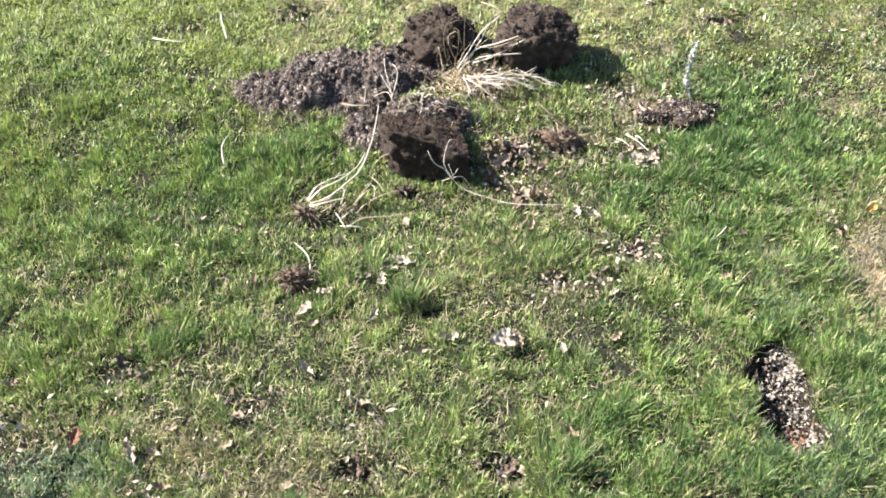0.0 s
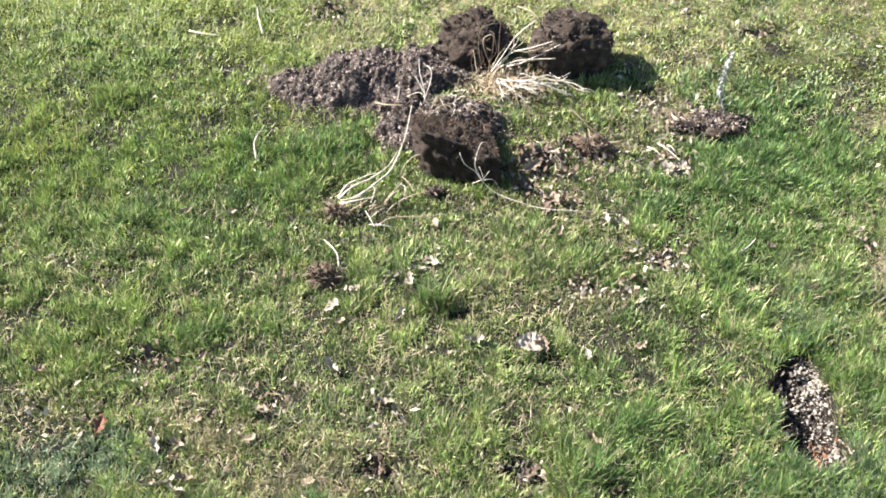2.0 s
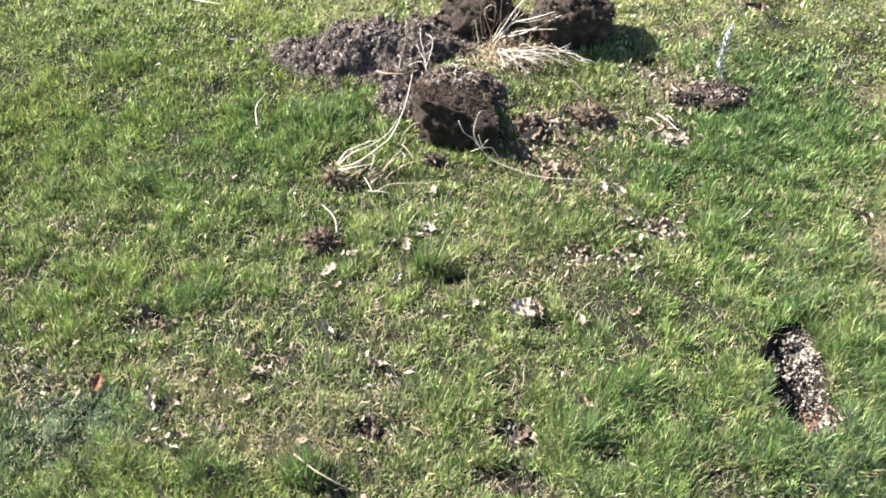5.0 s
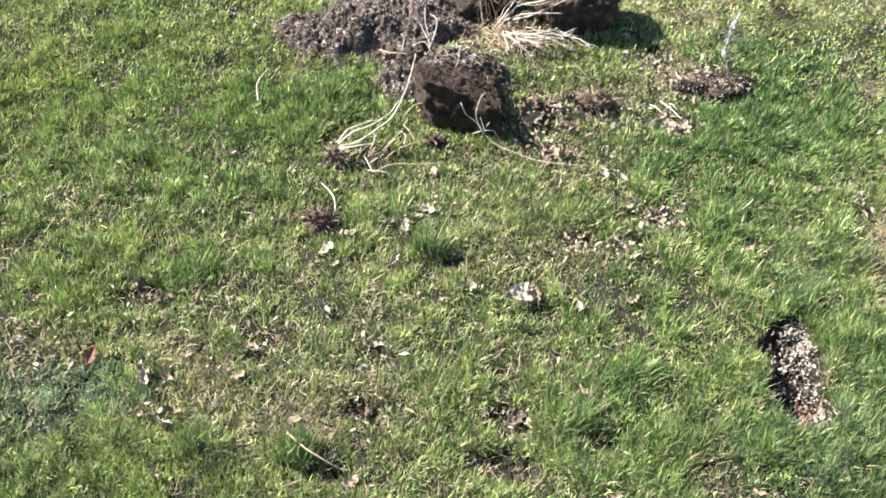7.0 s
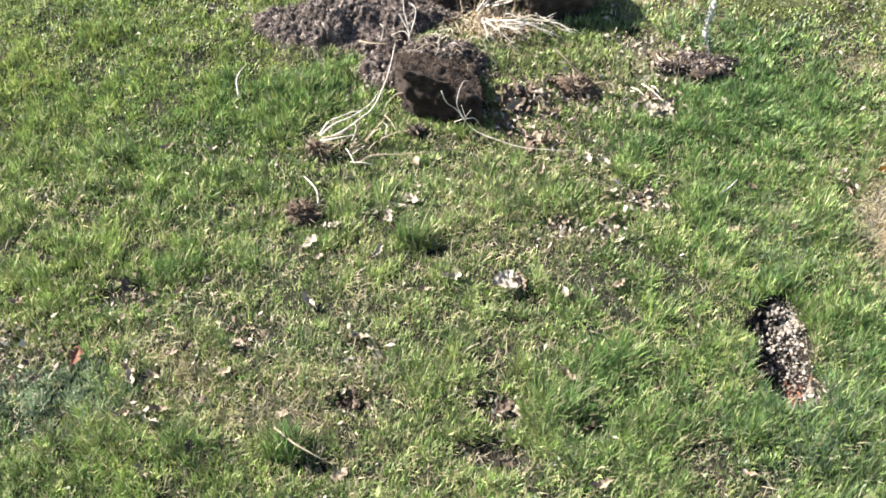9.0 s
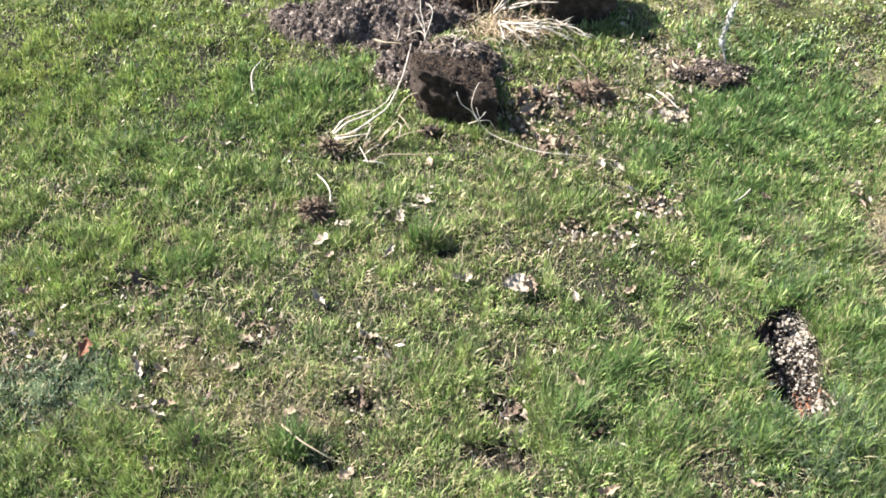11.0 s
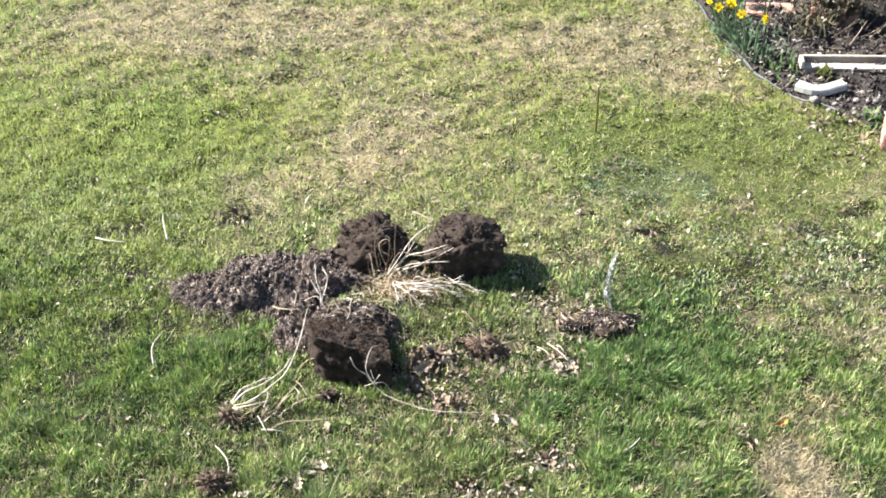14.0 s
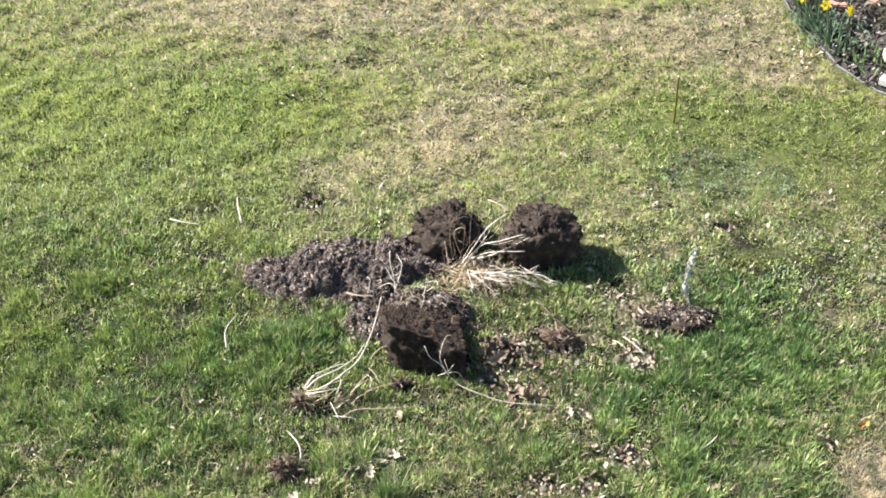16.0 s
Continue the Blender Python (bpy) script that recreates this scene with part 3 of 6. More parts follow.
    for k, (name, label, mt) in enumerate((("grass", "spring green lawn grass in uneven tufts", M_GRASS), ("lush_grass", "deeper green longer grass tufts in the lawn", M_LUSH),
                                           ("moss_grass", "yellow-green mossy short grass", M_MOSS), ("clover", "blue-green low weeds among the grass", M_BLUE),
                                           ("dry_grass", "bleached dead grass blades in the lawn", M_STRAW), ("olive_grass", "sun-bleached olive green short grass", M_OLIVE),
                                           ("fresh_grass", "vivid green young grass in the lawn", M_FRESH))):
        for far in (False, True):
            s = (bk == k) & ((by > 2.75) == far)
            me = blades(name, bx[s], by[s], h[s], w[s], lean[s] + (0.2 if k == 4 else 0.0), curl[s], mt, az=az[s] + rng.normal(0, 0.5, s.sum()), simple=far)
            tagged(new(name, me), label, "grass", kind="stuff")
    # short stubble and dead blades between the tufts
    x, y = lawn_points(700000)
    ok = open_ground(x, y)
    x, y = x[ok], y[ok]
    dry, bare = field(x, y)
    gap = 0.3 * vnoise(x, y, 0.035, 35) + 0.7 * vnoise(x, y, 0.018, 49)
    keep = rng.random(len(x)) < 0.37 + 0.5 * dry + 0.47 * np.clip((y - 2.1) / 1.0, 0, 1) - 0.25 * np.clip(spots(LUSH, x, y), 0, 1) - 0.6 * np.clip(spots(MOSS, x, y), 0, 1) - 0.6 * np.clip(spots(BLUE, x, y), 0, 1) - 0.45 * bare - 0.55 * np.clip((2.0 - y) / 0.4, 0, 1) * (1 - 0.8 * dry) * np.clip((0.50 - gap) / 0.12, 0, 1)
    x, y, dry = x[keep], y[keep], dry[keep]
    n = len(x)
    dead = rng.random(n) < 0.42 + 0.5 * dry - 0.36 * fresh(x, y)
    for name, label, s, mt, l0, l1 in (("thatch", "pale dead grass lying flat between the tufts", dead, M_STRAW, 0.9, 1.55), ("stubble", "short green stubble between the tufts", ~dead, M_FRESH, 0.2, 1.2)):
        k = int(s.sum())
        ob = new(name, blades(name, x[s], y[s], 0.007 + (0.018 + 0.012 * np.clip((2.4 - y[s]) / 0.8, 0, 1)) * rng.random(k) ** 1.6, rng.uniform(0.0013, 0.0028, k) * (1 + 0.6 * np.clip((y[s] - 1.7) / 1.0, 0, 1) + 1.0 * np.clip((y[s] - 2.6) / 1.0, 0, 1)), rng.uniform(l0, l1, k), rng.uniform(-0.4, 0.4, k), mt, lift=0.004, simple=True))
        tagged(ob, label, "grass", kind="stuff")


grow_lawn()
# loose bleached blades tangled in the front of the lawn
x, y = lawn_points(90000, 0.86, 2.15)
worn = np.clip(0.75 * vnoise(x, y, 0.11, 51) + 0.45 * vnoise(x, y, 0.03, 52) - 0.28, 0, 1) * (1 - 0.4 * np.clip((x - 0.35) / 0.35, 0, 1)) * (1 - 0.6 * np.clip(spots(LUSH, x, y), 0, 1)) * (1 - 0.5 * np.clip((y - 1.7) / 0.4, 0, 1))
keep = open_ground(x, y) & (rng.random(len(x)) < 0.40 * worn)
x, y = x[keep], y[keep]
ob = new("straw", blades("straw", x, y, rng.uniform(0.014, 0.040, len(x)), rng.uniform(0.0012, 0.0022, len(x)), rng.uniform(0.3, 1.45, len(x)), rng.uniform(-0.3, 0.9, len(x)), M_PALESTRAW, lift=0.009))
tagged(ob, "bleached straw-coloured dead blades tangled in green grass", "grass", kind="stuff")
# the bleached spot of dead grass at the lawn's edge
x = np.concatenate([rng.normal(1.05, 0.055, 4200), rng.normal(1.14, 0.05, 450), rng.normal(1.38, 0.07, 500)])
y = np.concatenate([rng.normal(1.81, 0.10, 4200), rng.normal(2.08, 0.04, 450), rng.normal(2.33, 0.05, 500)])
keep = vnoise(x, y, 0.035, 48) > 0.36
x, y = x[keep], y[keep]
ob = new("dead_grass", blades("dead_grass", x, y, 0.006 + 0.026 * rng.random(len(x)) ** 1.5, rng.uniform(0.0014, 0.0030, len(x)), rng.uniform(0.7, 1.6, len(x)), x * 0, M_PALESTRAW, lift=0.008, simple=True))
tagged(ob, "bleached flat dead grass in a worn patch", "grass", kind="stuff")
ox, oy = 0.1 + rng.normal(0, 2.5, 90000), 2.6 + rng.normal(0, 2.5, 90000)
# thicker where the seen lawn runs out
rx, ry = rng.uniform(-2.6, 2.9, 150000), rng.uniform(0.1, 5.4, 150000)
ok = outer_lawn(rx, ry) & ~outer_lawn(rx, ry, 0.15 + 0.55 * rng.random(len(rx)))
ox, oy = np.concatenate([ox, rx[ok]]), np.concatenate([oy, ry[ok]])
ok = outer_lawn(ox, oy)
ox, oy = ox[ok], oy[ok]
ob = new("outer_grass", blades("outer_grass", ox, oy, rng.uniform(0.02, 0.05, len(ox)), rng.uniform(0.006, 0.014, len(ox)), rng.uniform(0.2, 1.3, len(ox)), ox * 0, M_GRASS, simple=True))
tagged(ob, "patchy lawn grass around the dug spot", "grass", kind="stuff")

# eight-sided shard as a crumb
OCT_V = np.array([(1, 0, 0), (-1, 0, 0), (0, 1, 0), (0, -1, 0), (0, 0, 1), (0, 0, -1), (0.6, 0.6, 0.55), (-0.6, 0.5, -0.5)])
OCT_F = np.array([(0, 2, 6), (2, 4, 6), (4, 0, 6), (2, 1, 4), (1, 3, 4), (3, 0, 4), (2, 0, 5), (1, 2, 7), (2, 5, 7), (5, 1, 7), (3, 1, 5), (0, 3, 5)])


def turns(n):
    q = rng.normal(size=(n, 4))
    q /= np.linalg.norm(q, axis=1)[:, None]
    a, b, c, d = q.T
    return np.stack([np.stack([1 - 2 * (c * c + d * d), 2 * (b * c - d * a), 2 * (b * d + c * a)], 1),
                     np.stack([2 * (b * c + d * a), 1 - 2 * (b * b + d * d), 2 * (c * d - b * a)], 1),
                     np.stack([2 * (b * d - c * a), 2 * (c * d + b * a), 1 - 2 * (b * b + c * c)], 1)], 1)


def crumbs(name, places, sizes, material, flat=(1, 0.62, 0.34)):
    n = len(places)
    v = OCT_V[None] * np.clip(1 + rng.normal(0, 0.5, (n, 8, 1)), 0.2, 2.1) * np.asarray(flat) * sizes[:, None, None]
    v = np.einsum("nij,nkj->nki", turns(n), v) + np.asarray(places)[:, None]
    t = (np.arange(n)[:, None, None] * 8 + OCT_F).reshape(-1, 3)
    return array_mesh(name, v.reshape(-1, 3), t, material)


def flakes(name, places, sizes, material, slim=0.5, tilt=0.5):
    """Small bent scraps: two triangles on each side of a fold."""
    n = len(places)
    a = rng.uniform(0, 2 * np.pi, n)
    u = np.stack([np.cos(a), np.sin(a), rng.normal(0, tilt, n)], 1) * sizes[:, None]
    s = np.stack([-np.sin(a), np.cos(a), rng.normal(0, tilt, n)], 1) * (sizes * slim * rng.uniform(0.5, 1.2, n))[:, None]
    lift = np.zeros((n, 3))
    lift[:, 2] = sizes * rng.uniform(0.05, 0.5, n)
    p = np.asarray(places)
    v = np.stack([p - u, p + lift * 0.4 - s, p + lift, p + lift * 0.4 + s, p + u * 0.9 + lift * 0.3], 1)
    v = (v + rng.normal(0, 0.24, (n, 5, 3)) * (sizes * (0.4 + 0.6 * slim))[:, None, None]).reshape(-1, 3)
    t = (np.arange(n)[:, None, None] * 5 + np.array([[0, 1, 2], [0, 2, 3], [1, 4, 2], [2, 4, 3]])).reshape(-1, 3)
    return array_mesh(name, v, t, material)


# ---- heaps of dug soil ----
def heap_rough(x, y, seed):
    a = vnoise(x, y, 0.045, seed + 1) - 0.5 + 0.7 * (vnoise(x, y, 0.026, seed + 4) - 0.5)
    b = np.abs(vnoise(x, y, 0.017, seed + 2) - 0.5) * 2
    c = vnoise(x, y, 0.007, seed + 3) - 0.5
    return 0.024 * a + 0.016 * (0.35 - b) + 0.012 * c


def soil_heap(label, rows, x0, x1, y0, y1, n_crumbs, seed):
    root = thing("soil_heap", label, "soil heap", at=((x0 + x1) / 2, (y0 + y1) / 2, 0))
    inv = Matrix.Translation(-Vector(root.location))
    xs, ys = np.arange(x0, x1, 0.004), np.arange(y0, y1, 0.004)
    X, Y = np.meshgrid(xs, ys)

    def height(x, y, grow=1.0):
        warp = 0.06 * (vnoise(x, y, 0.05, seed) - 0.5) + 0.02 * (vnoise(x, y, 0.017, seed + 6) - 0.5)
        return heap_h([(a, b, c * grow, d * grow, e) for a, b, c, d, e in rows], x + warp, y - warp)
    H = height(X, Y)
    rough = heap_rough(X, Y, seed)
    Z = np.where(H > 0.002, gz(X, Y) + H + rough * np.clip(H / 0.02, 0, 1), gz(X, Y) - 0.02)
    v = np.stack([X, Y, Z], -1).reshape(-1, 3)
    i = (np.arange(len(ys) - 1)[:, None] * len(xs) + np.arange(len(xs) - 1)).ravel()
    q = np.stack([i, i + 1, i + 1 + len(xs), i + len(xs)], 1)
    hq = H.ravel()
    q = q[(hq[q] > 0.0).any(1)]
    part("body", array_mesh("body", v, q, M_SOIL), root, m=inv)
    x, y = rng.uniform(x0, x1, n_crumbs * 5), rng.uniform(y0, y1, n_crumbs * 5)
    h = height(x, y)
    edge = height(x, y, 1.2)
    ok = (h > 0.004) | ((edge > 0.004) & (rng.random(len(x)) < 0.30 * (0.3 + 1.4 * vnoise(x, y, 0.03, seed + 7))))
    x, y, h = x[ok][:n_crumbs], y[ok][:n_crumbs], h[ok][:n_crumbs]
    size = 0.0008 + 0.0024 * rng.random(len(x)) ** 2.4 + 0.007 * (rng.random(len(x)) < 0.025) * rng.random(len(x))
    z = gz(x, y) + np.maximum(h, 0.004) + heap_rough(x, y, seed) * np.clip(h / 0.02, 0, 1) + size * rng.uniform(-0.2, 0.9, len(x))
    z = np.where(h > 0.004, z, gz(x, y) + 0.012)
    tagged(part("loose_soil", crumbs("loose_soil", np.stack([x, y, z], 1), size, M_CRUMB), root, m=inv), kind="stuff")
    k = int(n_crumbs * 2.4)
    s = rng.integers(0, len(x), k)
    fx, fy = x[s] + rng.normal(0, 0.004, k), y[s] + rng.normal(0, 0.004, k)
    fz = gz(fx, fy) + np.maximum(height(fx, fy), 0.004) + heap_rough(fx, fy, seed) * np.clip(height(fx, fy) / 0.02, 0, 1) + rng.uniform(0.0, 0.004, k)
    tagged(part("fine_soil", flakes("fine_soil", np.stack([fx, fy, fz], 1), rng.uniform(0.0009, 0.0036, k), M_CRUMB, 0.38, 0.9), root, m=inv), kind="stuff")
    s = rng.integers(0, len(x), n_crumbs // 10)
    grit = np.stack([x[s], y[s], z[s] + 0.003], 1) + rng.normal(0, 0.002, (len(s), 3))
    tagged(part("pale_grit", flakes("pale_grit", grit, rng.uniform(0.0010, 0.0026, len(s)), M_GRIT, 0.6, 0.7), root, "bleached scraps and grit", m=inv), kind="stuff")
    return root


soil_heap("low heap of crumbly dug soil on the grass", HEAPS_LEFT, -0.58, 0.16, 2.38, 2.83, 12000, 51)
soil_heap("crumbly soil spilled behind the turned clod", HEAP_FRONT, -0.22, 0.18, 2.28, 2.54, 6000, 57)


# ---- clods and root balls ----
def clod(name, label, centre, radii, seed, rough=0.16, fine=0.06, sub=5, square=0.0, n_crumbs=500, mat=None, roots=40, top=0, hair=1.0, shaved=(), lumps=0.16):
    root = thing(name, label, "soil clod", at=centre)
    bm = bmesh.new()
    bmesh.ops.create_icosphere(bm, subdivisions=sub, radius=1.0)
    off = Vector((seed * 3.1, seed * 1.7, seed * 0.9))
    floor_z = -centre[2] - 0.012
    for v in bm.verts:
        p = v.co.copy()
        for nx, ny, nz, far in shaved:
            f = Vector((nx, ny, nz)).normalized()
            s = p.dot(f) - far
            if s > 0:
                p -= f * s * 0.92
        if square:
            k = max(abs(p.x), abs(p.y), abs(p.z))
            p = p.lerp(p / k * 0.85, square)
        d = 1 + rough * 1.6 * noise.fractal(p * 1.4 + off, 0.9, 2.0, 3) + fine * 1.5 * noise.turbulence(p * 5.0 + off, 4, False) - fine
        d += lumps * (0.38 - noise.voronoi(p * 2.4 + off)[0][0]) + 0.09 * (0.38 - noise.voronoi(p * 6.5 + off)[0][0])
        d += 0.05 * noise.noise(p * 9 + off) + 0.03 * noise.noise(p * 21 + off)
        v.co = Vector((p.x * radii[0], p.y * radii[1], p.z * radii[2])) * d
        v.co.z = max(v.co.z, floor_z)
    pts = np.array([v.co[:] for v in bm.verts])
    part("body", bm_mesh("body", bm, mat or M_CLOD, True), root)
    up = pts[pts[:, 2] > floor_z + 0.01]
    s = up[rng.integers(0, len(up), n_crumbs)]
    size = 0.0015 + 0.007 * rng.random(n_crumbs) ** 4
    tagged(part("loose_soil", crumbs("loose_soil", s * 1.0, size, mat or M_CLOD), root), kind="stuff")
    if top:
        hi = pts[(pts[:, 2] > np.quantile(pts[:, 2], 0.70)) & (pts[:, 1] > -0.6 * radii[1])]
        s = hi[rng.integers(0, len(hi), top)] + rng.normal(0, 0.004, (top, 3)) + np.array([0, 0, 0.002])
        size = 0.0012 + 0.004 * rng.random(top) ** 1.8 + 0.007 * (rng.random(top) < 0.04) * rng.random(top)
        tagged(part("crumbly_top", crumbs("crumbly_top", s, size, M_CRUMB if lumps > 0.3 else M_SOIL), root, "dry crumbs on top"), kind="stuff")
    if roots:
        s = up[rng.integers(0, len(up), roots)]
        n = s / np.linalg.norm(s, axis=1)[:, None]
        m = s + hair * (n * rng.uniform(0.003, 0.014, (roots, 1)) + rng.normal(0, 0.007, (roots, 3)))
        e = m + hair * (n * 0.004 + rng.normal(0, 0.012, (roots, 3)) - np.array([0, 0, 0.012]))
        side = np.cross(n, rng.normal(size=(roots, 3))) * 0.0011
        v = np.stack([s - side, s + side, m - side, m + side, e], 1).reshape(-1, 3)
        t = (np.arange(roots)[:, None, None] * 5 + np.array([[0, 1, 3], [0, 3, 2], [2, 3, 4]])).reshape(-1, 3)
        tagged(part("root_hairs", array_mesh("root_hairs", v, t, M_FIBRE if hair < 1 else M_BROWNSTEM), root), kind="stuff")
    return root


clod("root_ball", "round dark root ball of damp soil on the grass", (0.305, 2.655, 0.068), (0.112, 0.098, 0.098), 3, 0.13, 0.05, n_crumbs=900, top=700, lumps=0.12, shaved=((-0.5, -0.35, 0.75, 0.84), (0.1, -0.9, -0.1, 0.74)))
clod("root_ball", "lumpy dark root ball of damp soil leaning on the heap", (0.058, 2.695, 0.054), (0.104, 0.092, 0.082), 8, 0.2, 0.07, n_crumbs=900, top=700, shaved=((0.25, -0.9, -0.25, 0.68), (-0.6, -0.5, 0.5, 0.8), (0.7, -0.2, 0.5, 0.8)))
clod("small_clod", "flat clod of fibrous soil carrying a dry stalk", (0.655, 2.392, 0.012), (0.108, 0.062, 0.036), 21, 0.34, 0.16, square=0.1, n_crumbs=900, roots=420, top=1100, hair=0.7, lumps=0.34)
clod("root_clump", "small brown clump of roots and soil in the grass", (0.345, 2.315, 0.010), (0.052, 0.030, 0.026), 31, 0.35, 0.2, 4, n_crumbs=160, roots=300, mat=M_ROOTY)
clod("root_clump", "reddish-brown clump of roots beside a bent dry stem", (-0.305, 1.855, 0.012), (0.036, 0.026, 0.024), 35, 0.35, 0.2, 4, n_crumbs=120, roots=260, mat=M_ROOTY)
clod("root_clump", "dark rooty knot at the end of the pulled stems", (-0.290, 2.080, 0.008), (0.017, 0.014, 0.014), 43, 0.35, 0.2, 4, n_crumbs=50, roots=120, mat=M_ROOTY)
clod("root_clump", "small dark crumb of soil in the grass", (-0.05, 2.15, 0.004), (0.022, 0.018, 0.014), 39, 0.25, 0.12, 3, n_crumbs=40, roots=20)


def turned_clod():
    """A slab of turf tipped on edge: sheer cut face in front, crumbly slope behind."""
    root = thing("turned_clod", "big turned clod of dark soil with a shaded cut face", "soil clod", at=(0.0, 2.30, 0.0))
    inv = Matrix.Translation(-Vector(root.location))
    low = [Vector(c) for c in ((-0.072, 2.202, -0.03), (0.102, 2.148, -0.03), (0.105, 2.43, -0.02), (-0.135, 2.42, -0.02))]
    top = [Vector(c) for c in ((-0.090, 2.206, 0.150), (0.114, 2.164, 0.084), (0.085, 2.42, 0.024), (-0.115, 2.41, 0.034))]
    bm = bmesh.new()
    bmesh.ops.create_cube(bm, size=2.0)
    bmesh.ops.subdivide_edges(bm, edges=bm.edges[:], cuts=34, use_grid_fill=True)
    off = Vector((4.1, 9.2, 1.3))
    soil = []
    bm.normal_update()
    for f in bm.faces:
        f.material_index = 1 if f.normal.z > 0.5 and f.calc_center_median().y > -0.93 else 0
    for v in bm.verts:
        p = v.co.copy()
        p = p.lerp(p.normalized() * 1.15, 0.09)
        a, b, c = (p.x + 1) / 2, (p.y + 1) / 2, (p.z + 1) / 2
        w = ((1 - a) * (1 - b), a * (1 - b), a * b, (1 - a) * b)
        q = sum((k * l for k, l in zip(w, low)), Vector()) * (1 - c) + sum((k * l for k, l in zip(w, top)), Vector()) * c
        n = Vector((p.x ** 3 * 0.5, p.y ** 3, p.z ** 3)).normalized()
        front = max(0.0, -n.y)
        d = 0.010 * noise.fractal(q * 22 + off, 0.8, 2.0, 3) + 0.014 * (0.30 - noise.voronoi(q * 26 + off)[0][0]) + (0.008 - 0.003 * front) * noise.noise(q * 75 + off) + 0.004 * noise.noise(q * 170 + off)
        q += n * d + Vector((0, 0, 0.012 * c * math.sin(math.pi * min(max(a, 0), 1)) * (1 - 0.8 * b)))
        # the lower half is dug away a little under the brow
        q.y += 0.03 * front * max(0.0, 0.7 - c)
        v.co = q
    bm.normal_update()
    for f in bm.faces:
        f.smooth = True
        if f.material_index == 1:
            soil.append(f.calc_center_median()[:])
    me = bpy.data.meshes.new("body")
    bm.to_mesh(me)
    face = np.array([f.calc_center_median()[:] for f in bm.faces if f.normal.y < -0.5])
    bm.free()
    # Sides get the soil with shade in its colour, the top the plain clod.
    me.materials.append(M_DAMPSHADE)
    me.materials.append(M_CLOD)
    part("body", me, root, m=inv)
    soil = np.array(soil)
    k = 5200
    at = soil[rng.integers(0, len(soil), k)] + rng.normal(0, 0.003, (k, 3))
    size = 0.0008 + 0.0030 * rng.random(k) ** 2.2 + 0.007 * (rng.random(k) < 0.04) * rng.random(k)
    tagged(part("crumbly_top", crumbs("crumbly_top", at, size, M_CLOD), root, "dark crumbs on top", m=inv), kind="stuff")
    at = soil[rng.integers(0, len(soil), 3000)] + rng.normal(0, 0.003, (3000, 3)) + np.array([0, 0, 0.003])
    at = at[vnoise(at[:, 0], at[:, 1], 0.018, 95) > 0.46]
    tagged(part("fine_soil", flakes("fine_soil", at, rng.uniform(0.0009, 0.0034, len(at)), M_ROOTY, 0.4, 0.9), root, m=inv), kind="stuff")
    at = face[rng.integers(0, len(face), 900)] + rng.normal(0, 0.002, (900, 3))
    tagged(part("loose_soil", crumbs("loose_soil", at, 0.001 + 0.005 * rng.random(900) ** 3, M_DAMPSHADE), root, m=inv), kind="stuff")


turned_clod()


# ---- stems ----
def spline(pts, steps):
    p = [Vector(a) for a in pts]
    p = [p[0] * 2 - p[1]] + p + [p[-1] * 2 - p[-2]]
    out = []
    for i in range(1, len(p) - 2):
        for k in range(steps):
            t = k / steps
            a, b, c, d = p[i - 1], p[i], p[i + 1], p[i + 2]
            out.append(0.5 * ((2 * b) + (c - a) * t + (2 * a - 5 * b + 4 * c - d) * t * t + (3 * b - a - 3 * c + d) * t ** 3))
    out.append(p[-2])
    return out


def tube(bm, pts, r0, r1, sides=6, steps=5, wobble=0.0):
    line = spline(pts, steps)
    rings, n = [], len(line)
    for i, c in enumerate(line):
        d = (line[min(i + 1, n - 1)] - line[max(i - 1, 0)]).normalized()
        a = d.orthogonal().normalized()
        b = d.cross(a)
        r = (r0 + (r1 - r0) * i / (n - 1)) * (1 + wobble * math.sin(i * 2.3))
        rings.append([bm.verts.new(c + (a * math.cos(q) + b * math.sin(q)) * r) for q in (2 * math.pi * k / sides for k in range(sides))])
    for u, v in zip(rings, rings[1:]):
        for k in range(sides):
            bm.faces.new((u[k], u[(k + 1) % sides], v[(k + 1) % sides], v[k]))
    bm.faces.new(rings[0][::-1])
    bm.faces.new(rings[-1])


def stem_part(parent, pts, r0, r1, material, name="stem", **kw):
    bm = bmesh.new()
    base = Vector(parent.location)
    tube(bm, [Vector(p) - base for p in pts], r0, r1, **kw)
    return part(name, bm_mesh(name, bm, material, True), parent)


def twigs(parent, pts, n, length, r, material, seed, drop=0.0):
    """Thin side twigs off a stem, joined."""
    rnd = random.Random(seed)
    base = Vector(parent.location)
    line = [p - base for p in spline(pts, 5)]
    bm = bmesh.new()
    for _ in range(n):
        i = rnd.randrange(len(line) // 3, len(line))
        d = (line[min(i + 1, len(line) - 1)] - line[i - 1]).normalized()
        s = (d + Vector((rnd.gauss(0, 0.5), rnd.gauss(0, 0.5), rnd.gauss(0.05, 0.35)))).normalized()
        l = length * rnd.uniform(0.4, 1.2)
        e = line[i] + s * l
        e.z -= drop * l
        tube(bm, [line[i], line[i].lerp(e, 0.5) + Vector((rnd.gauss(0, 0.004), rnd.gauss(0, 0.004), 0.003)), e], r, r * 0.45, 4, 2)
    tagged(part("side_growth", bm_mesh("side_growth", bm, material, True), parent), kind="stuff")


